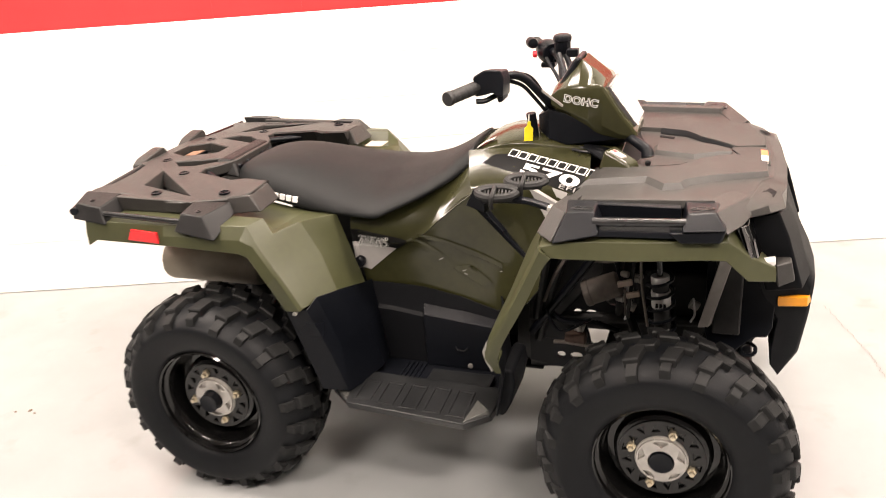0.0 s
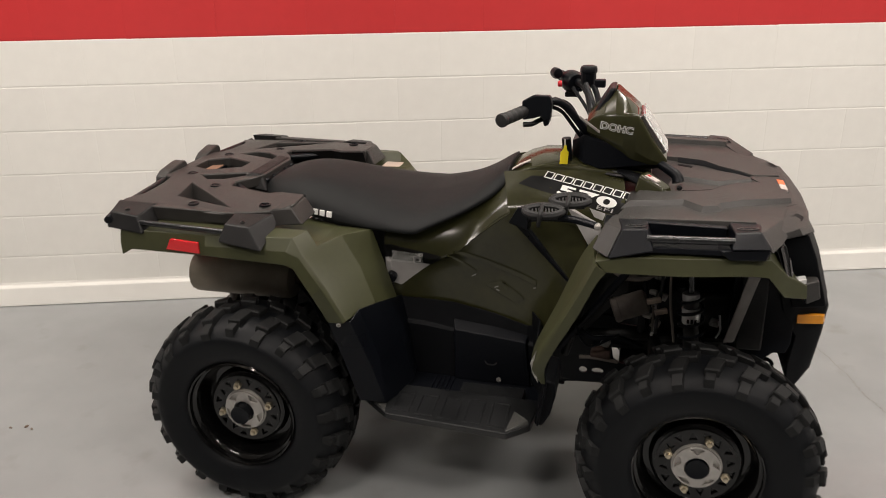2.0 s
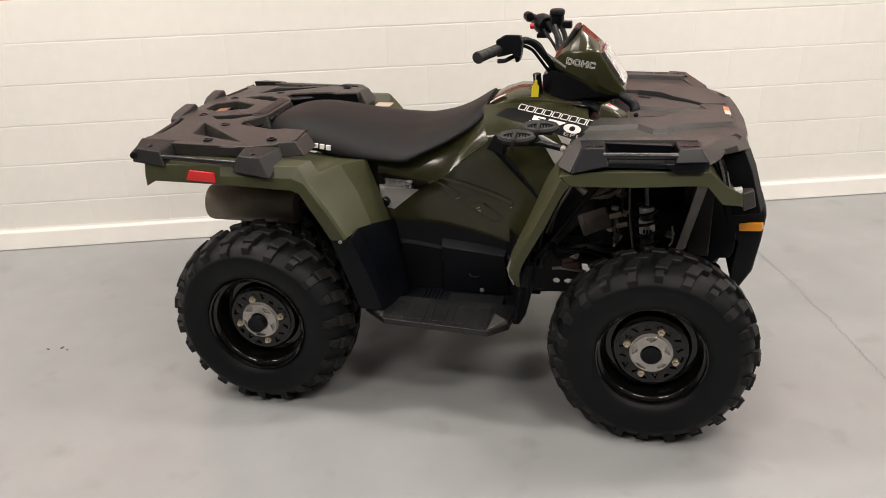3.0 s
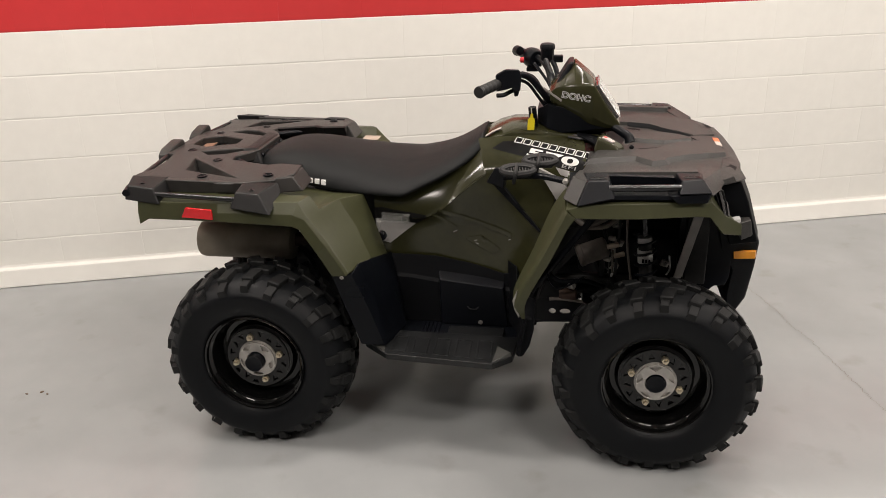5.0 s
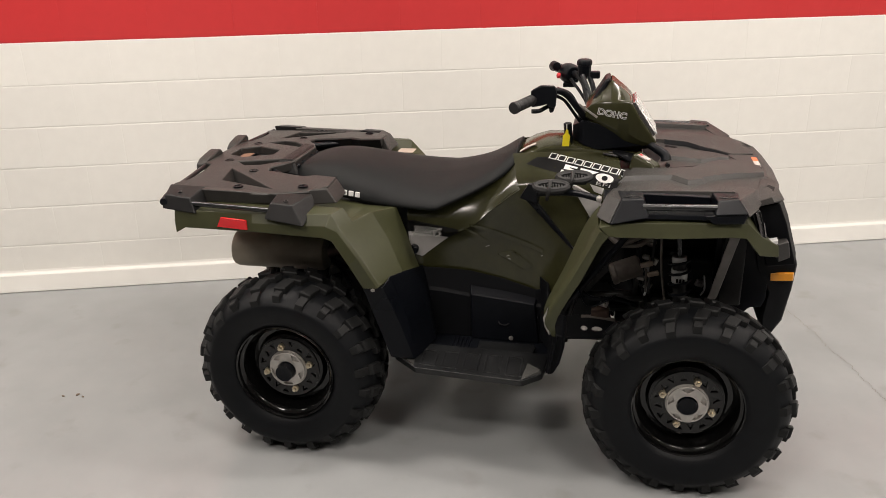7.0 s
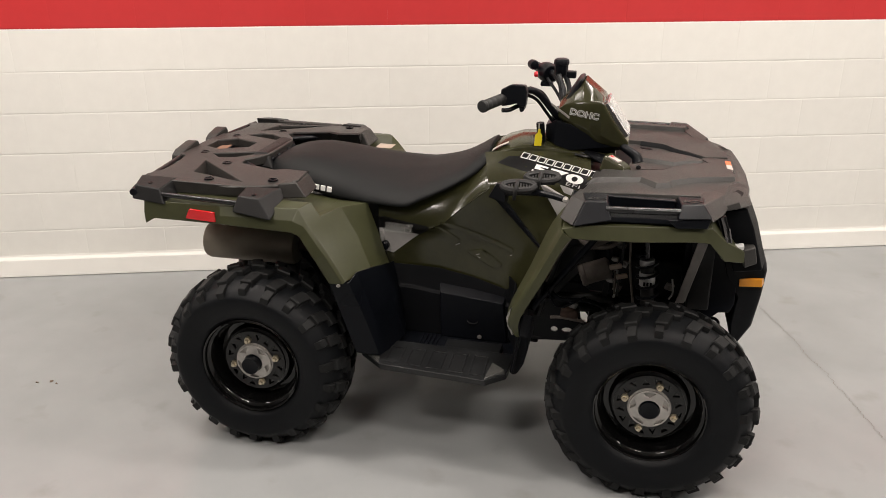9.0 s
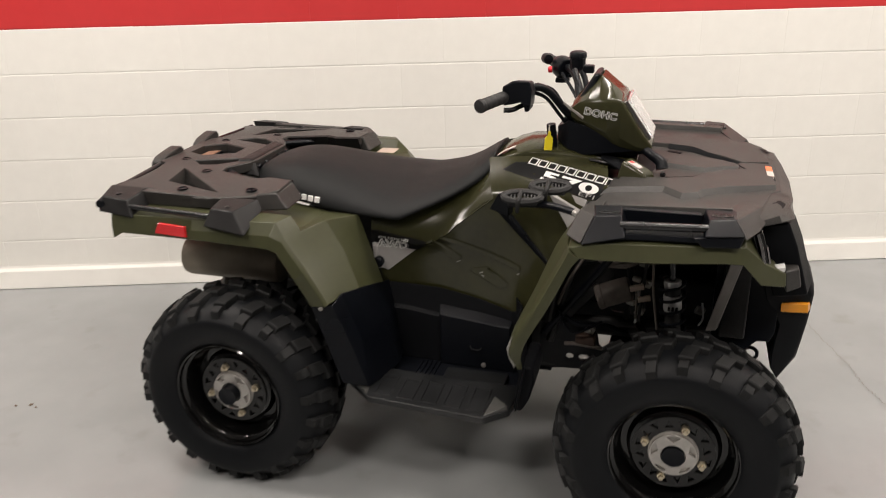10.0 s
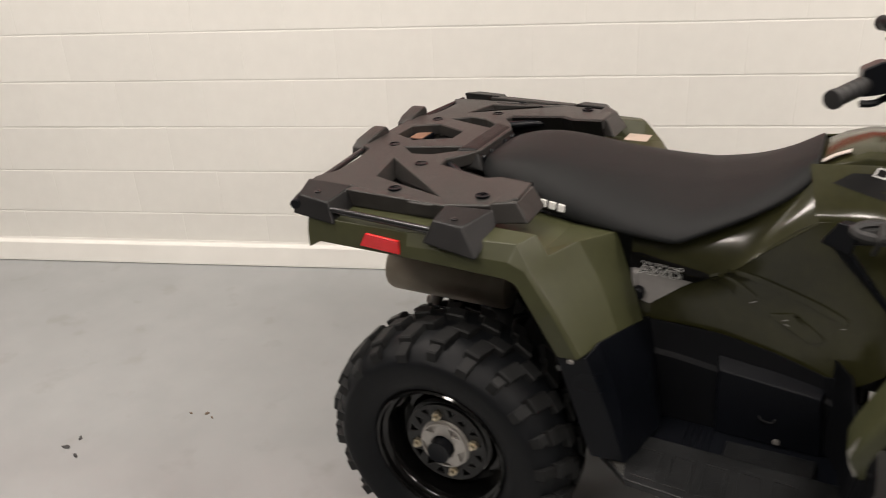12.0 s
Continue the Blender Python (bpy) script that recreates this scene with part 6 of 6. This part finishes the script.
    for pts, r, mat in (([(1.150, -0.235, 0.600), (1.152, -0.236, 0.520)], 0.0035, CAST), ([(1.190, -0.24, 0.735), (1.196, -0.245, 0.62), (1.214, -0.25, 0.50)], 0.004, CAST), ([(1.02, -0.22, 0.76), (1.00, -0.225, 0.70), (0.955, -0.23, 0.62), (0.925, -0.23, 0.54)], 0.005, CAST), ([(1.06, -0.20, 0.665), (1.12, -0.205, 0.672), (1.165, -0.20, 0.70)], 0.009, CAST), ([(0.93, -0.235, 0.52), (0.955, -0.24, 0.47), (0.985, -0.24, 0.455), (1.06, -0.235, 0.50)], 0.004, BLACK), ([(1.30, -0.20, 0.745), (1.33, -0.21, 0.735), (1.35, -0.20, 0.72)], 0.005, RED_PLASTIC), ([(1.33, -0.26, 0.60), (1.335, -0.262, 0.555), (1.325, -0.26, 0.53)], 0.003, SILVER)):
        bm = bmesh.new()
        tube(bm, pts, r, 8)
        part("hose", bm, mat, bike)
    for x, z, w in ((1.150, 0.617, 0.020), (1.172, 0.585, 0.018)):
        bm = bmesh.new()
        box(bm, -w, w, -0.008, 0.008, -0.007, 0.007, pose(x, -0.235, z, 0, -12, 8))
        part("connector", bm, PALE, bike, "pale plug connector", bevel=0.002)
    for x, z, w in ((1.252, 0.602, 0.0045), (1.262, 0.602, 0.0045), (1.242, 0.602, 0.0045)):
        bm = bmesh.new()
        box(bm, -w * 0.7, w * 0.7, -0.001, 0.001, -0.006, 0.006, pose(x, -0.3245, z))
        part("printed_bar", bm, BLACK_INK, bike)
    for x, z in ((1.148, 0.635), (1.158, 0.592), (1.135, 0.560)):
        bm = bmesh.new()
        lathe(bm, [(0.003, -0.012), (0.009, -0.010), (0.009, 0.004), (0.007, 0.012)], 8, pose(x, -0.215, z, 0, 20, 70))
        part("hose_fitting", bm, STEEL, bike, "bright metal fitting")
    # lower front frame plate with round openings
    bm = bmesh.new()
    plate(bm, [(0.86, 0.27), (1.13, 0.30), (1.13, 0.352), (1.06, 0.358), (1.03, 0.385), (0.86, 0.39)], [[(x + 0.013 * math.cos(a) * k, 0.322 + 0.011 * math.sin(a)) for a in (6.283 * i / 10 for i in range(10))] for x, k in ((0.955, 1.0), (1.0, 1.5))], -0.008, 0.0)
    bmesh.ops.transform(bm, matrix=pose(0, -0.145, 0, 90), verts=bm.verts)
    pair("frame_plate", bm, BLACK, bike)
    bm = bmesh.new()
    prism(bm, [(0.90, 0.378), (1.046, 0.372), (1.040, 0.405), (1.028, 0.442), (0.90, 0.446)], "y", -0.152, -0.144)
    pair("gusset", bm, BLACK, bike, bevel=0.002)
    # exhaust silencer with its end band and pipe
    muffler = empty("silencer", bike)
    tagged(muffler, "sooty brown steel exhaust silencer")
    bm = bmesh.new()
    lathe(bm, [(0.025, -0.325), (0.046, -0.325), (0.060, -0.318), (0.064, -0.305), (0.064, 0.0), (0.058, 0.012), (0.03, 0.02)], 32, Matrix.Translation((0.055, -0.290, 0.616)) @ pose(0, 0, 0, 0, 0, -90))
    part("can", bm, EXHAUST, muffler)
    bm = bmesh.new()
    tube(bm, [(0.05, -0.29, 0.616), (0.12, -0.27, 0.625), (0.22, -0.15, 0.62)], 0.024, 12)
    part("pipe", bm, RUST, muffler, "rusty exhaust pipe")
    bm = bmesh.new()
    tube(bm, [(-0.162, -0.265, 0.570), (-0.163, -0.258, 0.535), (-0.172, -0.250, 0.508), (-0.192, -0.240, 0.496)], 0.017, 14)
    part("outlet_pipe", bm, CAST, muffler, "dull brown outlet pipe below the silencer")
    bm = bmesh.new()
    plate(bm, [(-0.178, 0.500), (-0.135, 0.512), (-0.108, 0.552), (-0.045, 0.552), (-0.040, 0.490), (-0.186, 0.482)], [[(-0.106, 0.520), (-0.089, 0.539), (-0.078, 0.519)]], 0.0, 0.006)
    bmesh.ops.transform(bm, matrix=pose(0, -0.248, 0, 90), verts=bm.verts)
    part("hanger", bm, BLACK, muffler, "black steel hanger plate")
    bm = bmesh.new()
    tube(bm, [(-0.186, -0.258, 0.492), (-0.10, -0.258, 0.496), (-0.03, -0.258, 0.490)], 0.003, 6)
    part("stay", bm, BARMETAL, muffler)
    for pts, r, mat in (([(-0.10, -0.30, 0.552), (-0.105, -0.29, 0.515), (-0.08, -0.27, 0.495)], 0.008, CAST), ([(-0.09, -0.29, 0.535), (0.02, -0.27, 0.505), (0.10, -0.25, 0.52)], 0.006, BLACK), ([(0.09, -0.30, 0.60), (0.12, -0.28, 0.54), (0.13, -0.26, 0.48)], 0.010, BLACK)):
        bm = bmesh.new()
        tube(bm, pts, r, 8)
        part("stay", bm, mat, muffler)
    bm = bmesh.new()
    solid(bm, [(-0.20, -0.12, 0.36), (0.15, -0.14, 0.33), (0.15, 0.14, 0.33), (-0.20, 0.12, 0.36)], [(-0.22, -0.12, 0.50), (0.15, -0.15, 0.62), (0.15, 0.15, 0.62), (-0.22, 0.12, 0.50)])
    part("rear_gearbox", bm, DARK, bike, bevel=0.02)
    for pts in ([(-0.20, -0.14, 0.50), (0.20, -0.15, 0.50)], [(-0.22, -0.14, 0.545), (0.20, -0.16, 0.56)], [(-0.24, -0.13, 0.80), (-0.20, -0.13, 0.46)]):
        bm = bmesh.new()
        tube(bm, pts, 0.013, 8)
        pair("frame_tube", bm, DARK, bike)


def build_quad_bike():
    bike = empty("quad_bike")
    bike.matrix_world = pose(0, 0.045, 0)
    build_wheels(bike)
    build_rear_body(bike)
    build_rear_rack(bike)
    build_seat(bike)
    tank = build_middle(bike)
    build_foot_well(bike)
    build_front_body(bike)
    build_front_rack(bike)
    build_bumper(bike)
    build_handlebar(bike)
    pod, pod_tree = build_pod(bike)
    build_dash_details(bike)
    build_decals(bike, pod, pod_tree, *tank)
    build_loose_parts(bike)
    build_underside(bike)
    return tagged(bike, "olive green and black utility quad bike parked on a grey floor", "quad bike")


floor_ob, wall_ob = build_room()
for sx, sy in STRIPS:
    build_strip_light(sx, sy)
build_floor_marks()
build_quad_bike()


# ---- blocks of the wall, laid in running bond ----
COURSE, LENGTH, FIRST = 0.1967, 0.388, 0.033


def build_blocks():
    meshes = {}
    for red in (False, True):
        bm = bmesh.new()
        hx, hz, c, d = LENGTH / 2 - 0.0001, COURSE / 2 - 0.0001, 0.0046, 0.0013
        def ring(x, y, z):
            return [(-x, y, -z), (x, y, -z), (x, y, z), (-x, y, z)]
        loft(bm, [ring(hx, 0.02, hz), ring(hx, d, hz), ring(hx, 0.0004, hz - c), ring(hx - 0.004, 0, hz - c)])
        bmesh.ops.recalc_face_normals(bm, faces=bm.faces)
        me = bpy.data.meshes.new("block")
        bm.to_mesh(me)
        bm.free()
        me.materials.append(REDPAINT if red else PAINT)
        meshes[red] = me
    rng = random.Random(3)
    for row in range(0, 9):
        shift = 0.203 if row % 2 else 0.009
        z = FIRST + COURSE * (row + 0.5)
        for k in range(-9, 9):
            ob = new("block", meshes[row in (6, 7)])
            ob.parent = wall_ob
            ob.matrix_basis = pose(shift + LENGTH * (k + 0.5), rng.uniform(-0.0004, 0.0004), z + rng.uniform(-0.0005, 0.0005), rng.uniform(-0.08, 0.08), rng.uniform(-0.07, 0.07), rng.uniform(-0.05, 0.05))


build_blocks()
